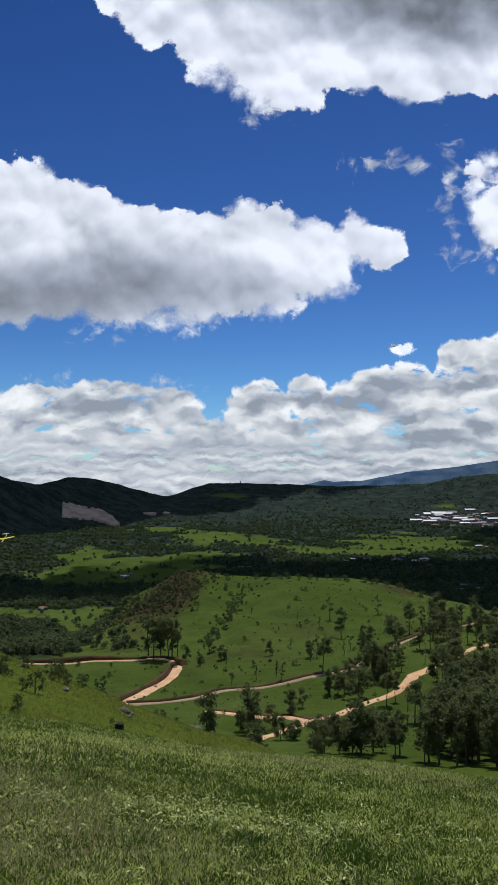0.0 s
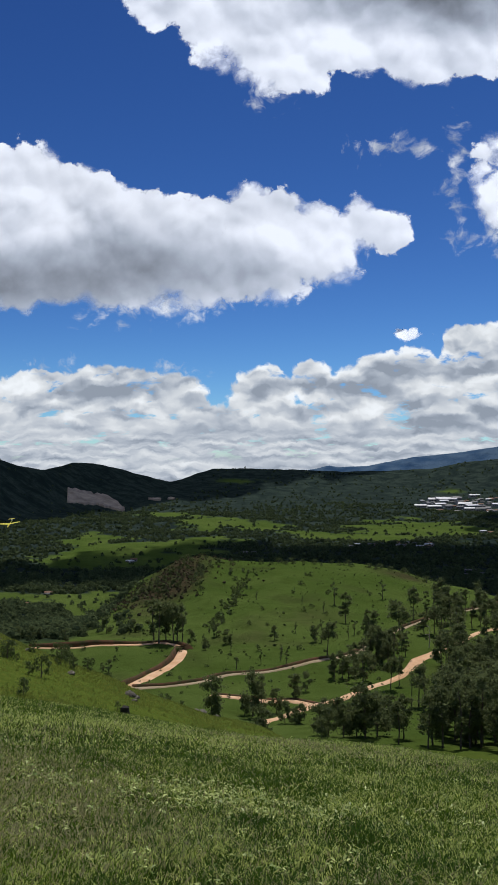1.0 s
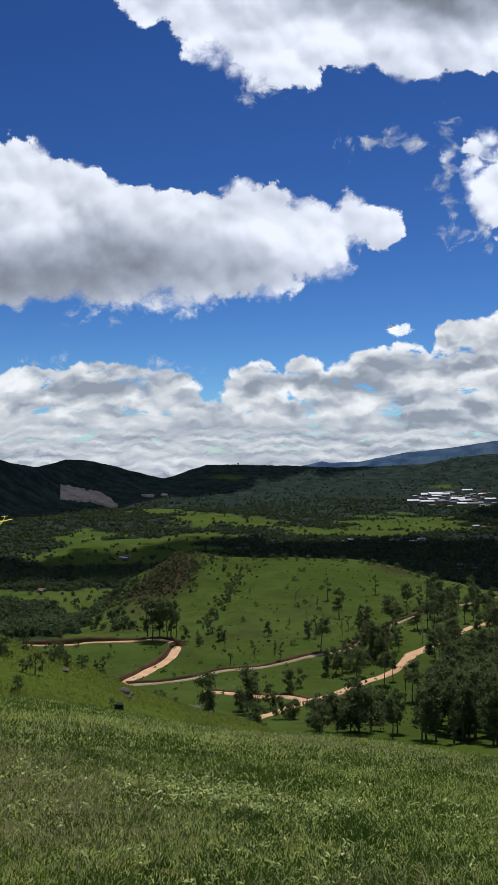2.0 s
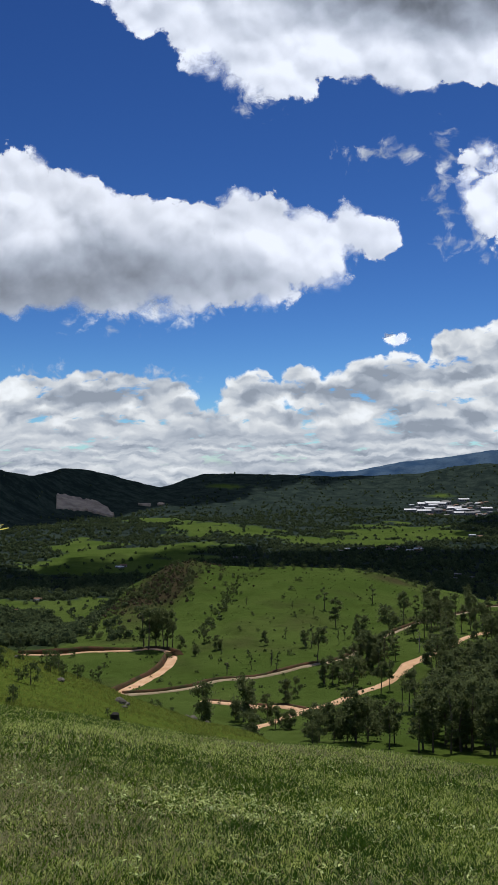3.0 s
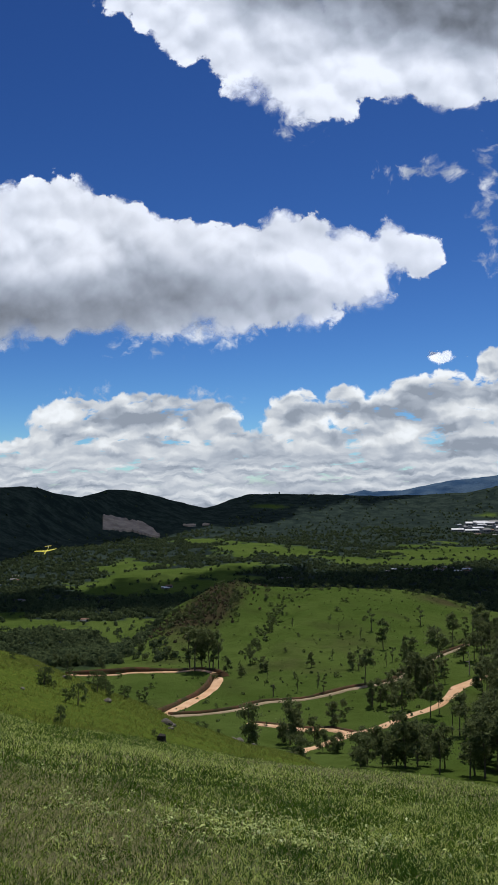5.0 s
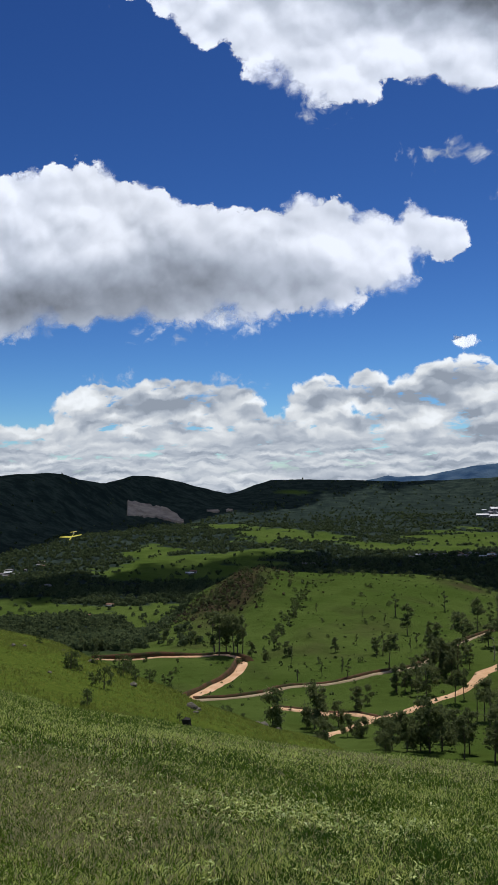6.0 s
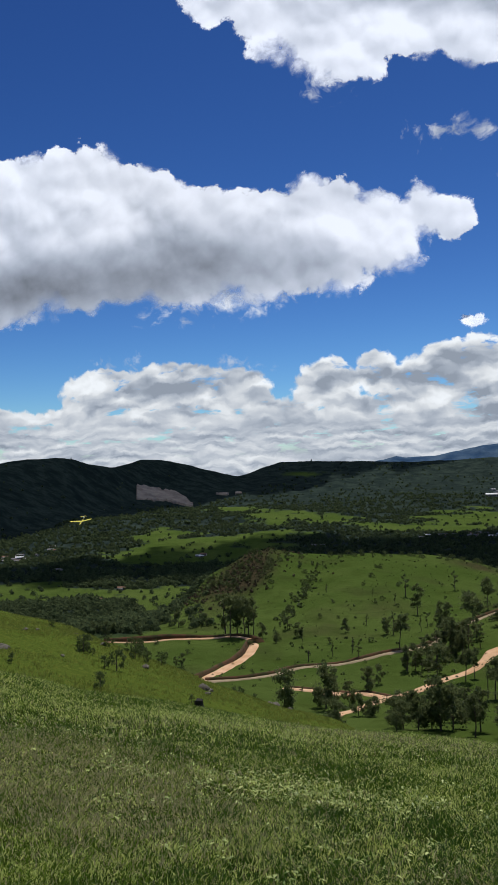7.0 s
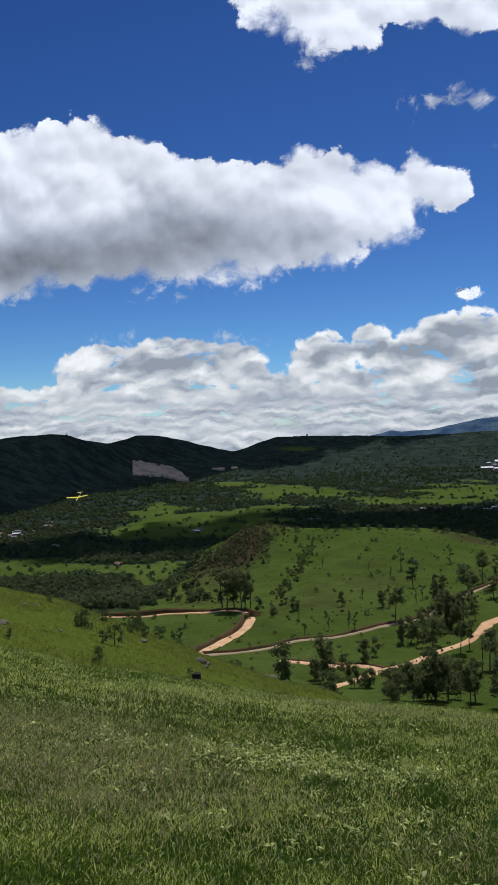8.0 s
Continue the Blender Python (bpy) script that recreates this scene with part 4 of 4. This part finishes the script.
# the grove beside the lower road
for k in range(270):
    a, r = rnd.uniform(9.0, 19.5), rnd.uniform(135, 310)
    if abs(r - np.interp(a, [8.2, 10.1, 11.4, 12.2, 13.9, 18.5], [207, 217, 234, 240, 257, 290])) < 7:
        continue
    if 9.6 < a < 12.4 and 150 < r < 230 or a < 11.6 and r > 225:
        continue
    if rnd.random() > np.interp(a, [9.0, 12.0, 13.5, 22], [0.15, 0.45, 0.95, 1.0]):
        continue
    if r > 250 and rnd.random() < 0.55:
        continue
    plant((tall_gum + round_tree[:1])[k % 5], a, r, rnd.uniform(0.55, 1.0), rnd.uniform(0, 6.28), rnd.uniform(0.9, 1.3))
for k in range(34):
    a, r = rnd.uniform(12.0, 19), rnd.uniform(262, 335)
    if abs(r - np.interp(a, [11.6, 13.9, 15.8, 18.5], [292, 315, 334, 352])) < 5 or abs(r - np.interp(a, [12.2, 13.9, 15.4, 18.5], [240, 257, 272, 290])) < 5:
        continue
    plant(tall_gum[k % 4], a, r, rnd.uniform(0.5, 0.9), rnd.uniform(0, 6.28), rnd.uniform(0.9, 1.2))
# thicket between the tracks
for k in range(22):
    a = rnd.uniform(5.5, 11.0)
    r = np.interp(a, [1, 4, 7, 8.2, 10.5], [205, 214, 224, 232, 245]) + rnd.uniform(-7, 12)
    plant((round_tree + tall_gum)[k % 7], a, r, rnd.uniform(0.45, 0.8), rnd.uniform(0, 6.28), rnd.uniform(0.9, 1.2))
for k in range(16):
    a, r = rnd.uniform(0.0, 9.5), rnd.uniform(140, 182)
    plant(round_tree[k % 3], a, r, rnd.uniform(0.4, 0.8), rnd.uniform(0, 6.28), rnd.uniform(0.95, 1.3))
# bushes scattered on the round hill and round the field
for k in range(70):
    a, r = rnd.uniform(-14, 15), rnd.uniform(200, 440)
    plant(shrub[k % 3], a, r, rnd.uniform(0.35, 1.1), rnd.uniform(0, 6.28), rnd.uniform(0.9, 1.4))
for k in range(70):
    a = rnd.gauss(-5.8, 1.9)
    r = np.interp(a, [-11, -9, -6, -3, -1], [385, 385, 400, 425, 440]) + rnd.gauss(0, 26)
    plant(shrub[k % 3] if k % 3 else round_tree[k % 2], a, r, rnd.uniform(0.5, 1.5) if k % 3 else rnd.uniform(0.3, 0.6), rnd.uniform(0, 6.28), rnd.uniform(0.9, 1.4))
# low round bushes along the crest of the hill
for k in range(20):
    a = 1.0 + 0.62 * k + rnd.uniform(-0.25, 0.25)
    plant(shrub[k % 3], a, rnd.uniform(438, 452), rnd.uniform(0.7, 1.7), rnd.uniform(0, 6.28), rnd.uniform(1.1, 1.5))
# a line of scrub along the gully
for k in range(16):
    t = rnd.random()
    plant(shrub[k % 3], 0.4 - 3.7 * t + rnd.gauss(0, 0.25), 420 - 142 * t + rnd.gauss(0, 4), rnd.uniform(0.5, 1.5), rnd.uniform(0, 6.28), rnd.uniform(1.0, 1.5))
# bushes on the spur
for a, r, h in [(-13.53, 73, 1.3), (-12.97, 74, 1.6), (-12.74, 71, 1.1), (-14.58, 58, 1.5), (-15.70, 47, 1.0), (-16.58, 66, 1.2), (-9.45, 52, 0.55), (-11.49, 71, 1.1), (-15.12, 71, 1.0),
                (-16.21, 64, 0.6), (-12.43, 68, 1.0), (-16.79, 65, 1.4), (-21.57, 49, 0.6), (-15.40, 58, 0.9), (-13.27, 68, 1.2), (-18.9, 80, 0.8), (-10.0, 80, 0.9), (-6.4, 84, 1.0), (-5.0, 86, 0.8)]:
    plant(shrub[int(r) % 3], a, r, h / 2.0, rnd.uniform(0, 6.28), 0.85)


# ---- bare trees and poles ----
def dead_tree(a, r, tall, seed):
    rng = random.Random(seed)
    root = tagged(new("dead_tree", None), "bare bleached dead tree among the eucalyptus", "tree")
    x, y, z = at(a, r)
    root.location = (x, y, z)
    bm = bmesh.new()
    tube(bm, [Vector((0.15 * math.sin(3 * t), 0, tall * t - 0.3)) for t in (0, 0.3, 0.6, 1)], [0.16, 0.13, 0.09, 0.03], 7)
    part("trunk", bm, PALE_BARK, root)
    for k in range(9):
        t = 0.25 + 0.08 * k
        turn = rng.uniform(0, 6.28)
        bm = bmesh.new()
        foot = Vector((0.15 * math.sin(3 * t), 0, tall * t - 0.3))
        end = foot + Vector((math.cos(turn), math.sin(turn), rng.uniform(-0.3, 0.5))) * rng.uniform(0.6, 1.5)
        tube(bm, [foot, foot.lerp(end, 0.5) + Vector((0, 0, 0.08)), end], [0.06, 0.05, 0.02], 5)
        part("branch", bm, PALE_BARK, root)


dead_tree(14.6, 160, 7.5, 1)
dead_tree(12.1, 250, 7.0, 2)


def pole(a, r, tall):
    x, y, z = at(a, r)
    root = tagged(new("wooden_pole", None), "thin dark wooden pole beside the track", "pole", "poles along the track")
    root.location = (x, y, z)
    bm = bmesh.new()
    tube(bm, [Vector((0.03 * k, 0, tall * k / 4 - (0.3 if k == 0 else 0))) for k in range(5)], [0.13, 0.12, 0.11, 0.10, 0.09], 8)
    part("post", bm, BARK, root)
    bm = bmesh.new()
    tube(bm, [Vector((-0.5, 0, tall - 0.3)), Vector((0, 0, tall - 0.28)), Vector((0.6, 0, tall - 0.3))], [0.05, 0.055, 0.05], 6)
    part("crossarm", bm, BARK, root)


for a, r, h in [(-1.2, 232, 3.4), (1.9, 238, 3.6), (12.4, 330, 6.0), (10.9, 190, 5.0)]:
    pole(a, r, h)


# ---- woods: crowns past counting ----
def scatter_wood(name, rows, mat, label, seed, flakes):
    """rows: places and sizes of crowns. Each crown is a heap of leafy sprays with gaps, rounder on top."""
    rng = np.random.RandomState(seed)
    rows = np.array(rows)
    n = len(rows)
    d = rng.normal(size=(n, flakes, 3))
    d /= np.linalg.norm(d, axis=2)[..., None]
    d[..., 2] = np.abs(d[..., 2]) * 1.1 - 0.15
    s = rows[:, 3][:, None, None]
    q = rows[:, None, :3] + d * s * rng.uniform(0.55, 1.0, (n, flakes, 1)) * np.stack([rng.uniform(0.7, 1.2, n), rng.uniform(0.7, 1.2, n), rng.uniform(0.8, 1.5, n)], -1)[:, None, :]
    q[..., 2] += 0.25 * s[..., 0]
    e1 = rng.normal(size=(n, flakes, 3))
    e1 -= d * (e1 * d).sum(-1)[..., None] * 0.75
    e1 /= np.linalg.norm(e1, axis=2)[..., None]
    e2 = np.cross(e1, d + 0.3 * rng.normal(size=(n, flakes, 3)))
    e2 /= np.linalg.norm(e2, axis=2)[..., None]
    w = s * rng.uniform(0.6, 1.4, (n, flakes, 1)) * 1.6 / math.sqrt(flakes)
    sag = d * w * 0.35
    v = np.stack([q - e1 * w - sag, q + e2 * w * 0.8 - sag * 0.4, q + e1 * w - sag, q - e2 * w * 0.8 + sag * 0.4], 2).reshape(-1, 3)
    me = big_mesh(name, v, np.arange(n * flakes * 4).reshape(-1, 4), mat)
    return tagged(new(name, me), label, "woodland", kind="stuff")


def wood_places():
    rng = np.random.RandomState(21)
    n = 76000
    turn = rng.uniform(-25, 20, n)
    r = np.exp(rng.uniform(math.log(290), math.log(2950), n))
    x, y = np.sin(np.radians(turn)) * r, np.cos(np.radians(turn)) * r
    wood, _, _ = land_cover(x, y)
    ragged = fbm(x / 35, y / 35, 4, 0.6)
    near_crest = (turn > -8) & (r < 640)
    keep = (rng.rand(n) < np.clip(wood * (0.75 + ragged), 0.035, 1) * np.interp(r, [310, 700, 1500, 2950], [0.75, 0.8, 0.7, 0.4])) & ~near_crest
    ridge = np.interp(turn, [-25, -22, -20.4, -17.6, -14.4, -12.6, -9.8, -7.9, -5.9, -4.3, -2.7, 20], [1700, 1700, 1750, 1900, 2050, 2300, 2500, 2600, 2750, 2900, 3000, 3000])
    keep &= (r < ridge - 15) & ((r < 1950) | (rng.rand(n) < 0.25))
    slope = np.interp(turn, [-40, -23, -20, -17.7, -15, -13, -10.5, -9, -5, -3], [1000, 1090, 1150, 1330, 1500, 1640, 1870, 1900, 2150, 2600])
    keep &= ~((turn < -3) & (r > slope + 30) & (rng.rand(n) < 0.97))      # few crowns, so that the shaded mountain looks smooth
    keep &= ~((turn > -13.2) & (turn < -8.8) & (r > 1850) & (r < 2110))
    keep &= ~((np.hypot((turn - 14.3) / 2.8, (r - 2060) / 260) < 1) & (rng.rand(n) < 0.15))
    size = np.interp(r, [310, 600, 1200, 2450], [2.1, 2.3, 2.8, 4.2]) * rng.uniform(0.55, 1.35, n)
    rows = [[], []]
    for k in np.nonzero(keep)[0]:
        rows[0 if r[k] < 800 else 1].append((x[k], y[k], ground(x[k], y[k]), size[k]))
    return rows


near_wood, far_wood = wood_places()
scatter_wood("valley_woodland", near_wood, CANOPY, "mixed green woodland filling the valley bottom", 2, 42)
scatter_wood("woodland", far_wood, CANOPY, "mixed green woodland across the valley", 3, 14)
specks, withered = [], []
for _ in range(900):
    a, r = rnd.uniform(-10, 15), rnd.uniform(205, 450)
    specks.append((*at(a, r), rnd.uniform(0.15, 0.75) * rnd.random() + 0.12))
for _ in range(650):
    a = rnd.gauss(-6.2, 1.9)
    r = np.interp(a, [-11, -9, -6, -3, -1], [385, 385, 400, 425, 440]) + rnd.gauss(0, 26)
    (specks if rnd.random() < 0.35 else withered).append((*at(a, r), rnd.uniform(0.3, 1.2)))
for _ in range(120):
    t = rnd.random()
    specks.append((*at(0.4 - 3.7 * t + rnd.gauss(0, 0.3), 420 - 142 * t + rnd.gauss(0, 5)), rnd.uniform(0.3, 1.1)))
scatter_wood("dry_scrub", withered, DRY_SCRUB, "dry brown scrub on the flank of the hill", 9, 12)
scatter_wood("scrub", specks, SHRUB, "low scattered scrub and tussocks on the pasture", 8, 12)


# ---- rocks and stump on the spur ----
def rock(seed, size, flat=0.6):
    bm = bmesh.new()
    bmesh.ops.create_icosphere(bm, subdivisions=3, radius=1.0)
    for v in bm.verts:
        c = Vector(v.co)
        k = 1 + 0.35 * noise.noise(c * 1.3 + Vector((seed * 3.7, 0, 0))) + 0.15 * noise.noise(c * 3.4 + Vector((0, seed, 0)))
        # broken faces: flatten against a few planes
        for a in range(5):
            nrm = Vector((math.sin(seed * 2.1 + a * 1.3), math.cos(seed + a * 2.2), math.sin(a * 1.9 + seed * 0.7))).normalized()
            over = c.dot(nrm) * k - 0.72
            if over > 0:
                c -= nrm * over / k * 0.8
        v.co = Vector((c.x * k, c.y * k * 0.8, c.z * k * flat)) * size * 0.5
    me = bpy.data.meshes.new("rock")
    bm.to_mesh(me)
    bm.free()
    me.materials.append(ROCK)
    return me


for k, (a, r, s) in enumerate([(-8.61, 66, 1.1), (-8.15, 66, 0.7), (-8.3, 64, 0.5), (-4.04, 84, 1.0), (-3.57, 85, 1.1), (-4.43, 83, 0.6), (-3.8, 83, 0.6), (-12.58, 65, 0.8), (-15.49, 71, 0.6), (-2.59, 87, 0.8),
                               (-22.10, 56, 1.0), (-21.9, 57, 0.6), (-20.62, 70, 0.6), (-19.85, 71, 0.4), (-18.23, 59, 0.4), (-6.2, 78, 0.4), (-17.3, 77, 0.4)]):
    ob = new("rock", rock(k + 1, s))
    x, y, z = at(a, r)
    ob.location, ob.rotation_euler = (x, y, z + 0.06 * s), (0, 0, k * 1.7)
    tagged(ob, "weathered grey boulder half sunk in the grass", "rock", "rocks on the slope")


def stump(a, r, size):
    bm = bmesh.new()
    x, y, z = at(a, r)
    pts = [Vector((0, 0, h)) for h in (-0.3, 0.0, 0.25, 0.5, 0.72)]
    tube(bm, pts, [0.62, 0.52, 0.44, 0.42, 0.40], 14)
    for v in bm.verts:
        v.co.xy *= 1 + 0.22 * noise.noise(Vector((v.co.x * 3, v.co.y * 3, v.co.z)))
        if v.co.z > 0.6:
            v.co.z += 0.22 * noise.noise(Vector((v.co.x * 4, v.co.y * 4, 5)))
    me = bpy.data.meshes.new("tree_stump")
    bm.to_mesh(me)
    bm.free()
    me.materials.append(CHAR)
    ob = new("tree_stump", me)
    ob.location, ob.scale = (x, y, z), (size, size, size)
    tagged(ob, "dark burnt tree stump standing in the grass", "stump")


stump(-8.91, 51, 0.68)


# ---- quarry on the mountain ----
def quarry(name, edges, steps_n, label):
    """A cut face with ledges; edges: bearing, upper and lower distance up the slope."""
    a0, top, low = zip(*edges)
    cols, verts, faces = 60, [], []
    for i in range(cols + 1):
        a = a0[0] + (a0[-1] - a0[0]) * i / cols
        r1, r0 = np.interp(a, a0, top), np.interp(a, a0, low)
        r1 += 0.14 * (r1 - r0) * noise.noise(Vector((a * 3.1, 2.0, 0))) + 0.08 * (r1 - r0) * noise.noise(Vector((a * 11, 5.0, 0)))
        r0 += 0.16 * (r1 - r0) * noise.noise(Vector((a * 3.7, 8.0, 0)))
        for j in range(steps_n + 1):
            t = j / steps_n
            r = r0 + (r1 - r0) * t
            x, y, z = at(a, r)
            q = 5.0 * noise.noise(Vector((x / 60, y / 60, t * 2))) + 2.5 * noise.noise(Vector((x / 17, y / 17, 1)))
            inset = 0 if j in (0, steps_n) or i in (0, cols) else 1
            ledge = 1.6 * ((j % 4) / 3 - 0.4)
            verts.append((x + inset * q * 0.4, y - inset * abs(q), z + (1.5 + inset * (2.5 + ledge + 0.5 * q)) - (4 if not inset else 0)))
    for i in range(cols):
        for j in range(steps_n):
            k = i * (steps_n + 1) + j
            faces.append((k, k + 1, k + steps_n + 2, k + steps_n + 1))
    tagged(new(name, mesh_of(name, verts, faces, QUARRY)), label, "quarry", kind="structure")


quarry("quarry_face", [(-13.0, 2012, 1880), (-12.2, 2045, 1905), (-11.25, 2074, 1922), (-10.3, 2071, 1922), (-9.5, 2035, 1905), (-9.0, 1945, 1900)], 18, "pale grey quarry face cut into the dark mountain")
quarry("quarry_scar", [(-7.4, 2145, 2138), (-6.9, 2150, 2124), (-6.6, 2158, 2122), (-6.5, 2142, 2130)], 8, "small pale rock scar on the mountain foot")
quarry("quarry_pit", [(-6.05, 2158, 2150), (-5.9, 2172, 2148), (-5.7, 2166, 2150), (-5.55, 2156, 2152)], 8, "small pale rock scar on the mountain foot")


# ---- buildings ----
def box_bm(x0, x1, y0, y1, z0, z1):
    bm = bmesh.new()
    v = [bm.verts.new((x, y, z)) for z in (z0, z1) for x, y in ((x0, y0), (x1, y0), (x1, y1), (x0, y1))]
    for f in ((3, 2, 1, 0), (4, 5, 6, 7), (0, 1, 5, 4), (1, 2, 6, 5), (2, 3, 7, 6), (3, 0, 4, 7)):
        bm.faces.new([v[k] for k in f])
    return bm


def gable_bm(lx, ly, z, rise, over):
    """A pitched roof with thickness, ridge along x."""
    bm = bmesh.new()
    ring = [(-ly / 2 - over, 0.0), (0, rise), (ly / 2 + over, 0.0), (ly / 2 + over, -0.25), (0, rise - 0.25), (-ly / 2 - over, -0.25)]
    ends = [[bm.verts.new((sx * (lx / 2 + over), y, z + h)) for y, h in ring] for sx in (-1, 1)]
    for k in range(6):
        bm.faces.new((ends[0][k], ends[0][(k + 1) % 6], ends[1][(k + 1) % 6], ends[1][k]))
    for e in ends:
        bm.faces.new((e[0], e[1], e[4], e[5]))
        bm.faces.new((e[1], e[2], e[3], e[4]))
    bmesh.ops.recalc_face_normals(bm, faces=bm.faces)
    return bm


def building(kind, lx, ly, tall, rise, roof_mat, label, group, windows):
    root = tagged(new(kind, None), label, "building", group)
    bm = box_bm(-lx / 2, lx / 2, -ly / 2, ly / 2, -3, tall)
    for sx in (-1, 1):         # gable ends
        tri = [bm.verts.new((sx * (lx / 2 - 0.01), y, h)) for y, h in ((-ly / 2, tall), (ly / 2, tall), (0, tall + rise * 0.93))]
        bm.faces.new(tri)
    part("wall", bm, RENDERED, root)
    part("roof", gable_bm(lx, ly, tall + 0.05, rise, 0.5), roof_mat, root, {ROOF: "pale sheet metal roof", OLD_ROOF: "weathered grey roof", TILE: "brown clay tile roof"}[roof_mat])
    for k in range(windows):
        x = -lx / 2 + lx * (k + 0.5) / windows
        w = min(0.3 * lx / windows, 3.0)
        part("window", box_bm(x - w, x + w, -ly / 2 - 0.05, -ly / 2 + 0.1, tall * 0.35, tall * 0.75), GLASS, root)
    return root


def stand(proto, a, r, spin, scale=1.0):
    x, y, z = at(a, r)
    ob = copy_thing(proto, Matrix.Identity(4))
    ob.matrix_basis = Matrix.Translation((x, y, z)) @ Matrix.Rotation(spin, 4, "Z") @ Matrix.Diagonal((scale, scale, scale, 1))
    return ob


halls = [building("warehouse", 38, 20, 8, 4.0, ROOF, "long warehouse with a bright sheet metal roof", "warehouses of the town", 6),
         building("warehouse", 52, 24, 9, 4.0, ROOF, "long warehouse with a bright sheet metal roof", "warehouses of the town", 8),
         building("factory_hall", 26, 18, 10, 3.0, OLD_ROOF, "grey factory hall with a weathered dark roof", "warehouses of the town", 5)]
homes = [building("house", 11, 8, 3.2, 1.8, TILE, "small rendered house with a brown tile roof", "houses in the valley", 3),
         building("house", 12, 8, 3.0, 1.6, OLD_ROOF, "small pale house with a weathered grey roof", "houses in the valley", 3),
         building("house", 13, 8, 3.0, 1.5, ROOF, "small pale house with a light sheet roof", "houses in the valley", 3)]
HALLS = [(13.0, 2250, 0.15), (14.0, 2230, 0.1), (13.5, 2150, 0.2), (12.4, 2060, 0.5), (12.9, 2030, 0.25), (13.6, 2020, 0.1), (14.2, 2080, 0.2), (14.6, 2030, 0.15), (15.2, 2100, 0.1),
         (15.0, 1990, 0.2), (15.8, 2020, 0.05), (16.7, 2050, 0.15), (12.0, 1960, 0.4), (14.3, 1950, 0.15), (15.2, 2300, 0.1), (17.6, 2030, 0.1), (12.6, 1930, 0.3), (13.4, 1930, 0.2),
         (14.9, 1920, 0.2), (16.0, 1940, 0.1), (16.9, 1960, 0.2), (11.6, 1900, 0.3), (15.6, 1900, 0.1), (13.1, 2110, 0.3)]
for k, (a, r, spin) in enumerate(HALLS):
    stand(halls[(0, 2, 1, 2, 0, 2, 2)[k % 7]], a, r, spin * 3 - 0.55 + 0.5 * math.sin(k * 2.3), 0.55 + 0.3 * ((k * 7) % 5) / 4)
rnd = random.Random(12)
SPOTS = [(14.2, 2060, 2.6, 200, 60, 0.9), (9.5, 1015, 3.0, 26, 24, 0.55), (15.3, 760, 1.2, 30, 5, 0.5), (-20.9, 880, 1.2, 30, 18, 0.5), (-18.9, 960, 0.4, 20, 4, 0.5), (-18.4, 745, 0.2, 10, 1, 0.5),
         (-0.4, 930, 0.5, 8, 3, 0.45), (15.8, 1260, 0.5, 15, 3, 0.6), (-15.5, 545, 0.1, 3, 1, 0.4), (-14.3, 596, 0.25, 4, 2, 0.4), (-8.4, 850, 0.5, 8, 3, 0.5)]
k = 0
for a, r, da, dr, n, size in SPOTS:
    for _ in range(n):
        stand(homes[rnd.choice((0, 0, 1, 1, 1, 2))], a + rnd.uniform(-da, da), r + rnd.uniform(-dr, dr), rnd.uniform(-0.6, 0.6), size * rnd.uniform(0.8, 1.3))
        k += 1
for k, p in enumerate(halls + homes):
    p.location = at(12.6 + 0.7 * k, 2180)


# ---- model glider in flight ----
def glider():
    root = tagged(new("model_glider", None), "yellow radio-controlled model glider flying over the valley", "model aircraft")
    bm = bmesh.new()
    tube(bm, [Vector((0, y, 0)) for y in (0.42, 0.36, 0.2, 0.0, -0.25, -0.6)], [0.012, 0.035, 0.05, 0.045, 0.02, 0.012], 10)
    part("fuselage", bm, YELLOW, root)

    def foil(name, span, chord, y, z, rise, mat):
        b = bmesh.new()
        rows = []
        for s in np.linspace(-1, 1, 9):
            c = chord * (1 - 0.45 * abs(s) ** 2)
            x, zz = s * span / 2, z + rise * abs(s)
            rows.append([b.verts.new((x, y + c * f, zz + h * chord)) for f, h in ((0.35, 0), (0.1, 0.055), (-0.65, 0.0), (0.1, -0.02))])
        for p, q in zip(rows, rows[1:]):
            for i in range(4):
                b.faces.new((p[i], p[(i + 1) % 4], q[(i + 1) % 4], q[i]))
        b.faces.new(rows[0])
        b.faces.new(rows[-1])
        bmesh.ops.recalc_face_normals(b, faces=b.faces)
        part(name, b, mat, root)

    foil("wing", 1.7, 0.20, 0.05, 0.05, 0.10, YELLOW)
    foil("tailplane", 0.5, 0.11, -0.55, 0.14, 0.0, YELLOW)
    part("tail_fin", box_bm(-0.008, 0.008, -0.64, -0.50, 0.0, 0.145), WHITE, root)
    return root


plane = glider()
plane.matrix_basis = pose(-17.3, 57.4, EYE - 3.5, -26, 6, 172)
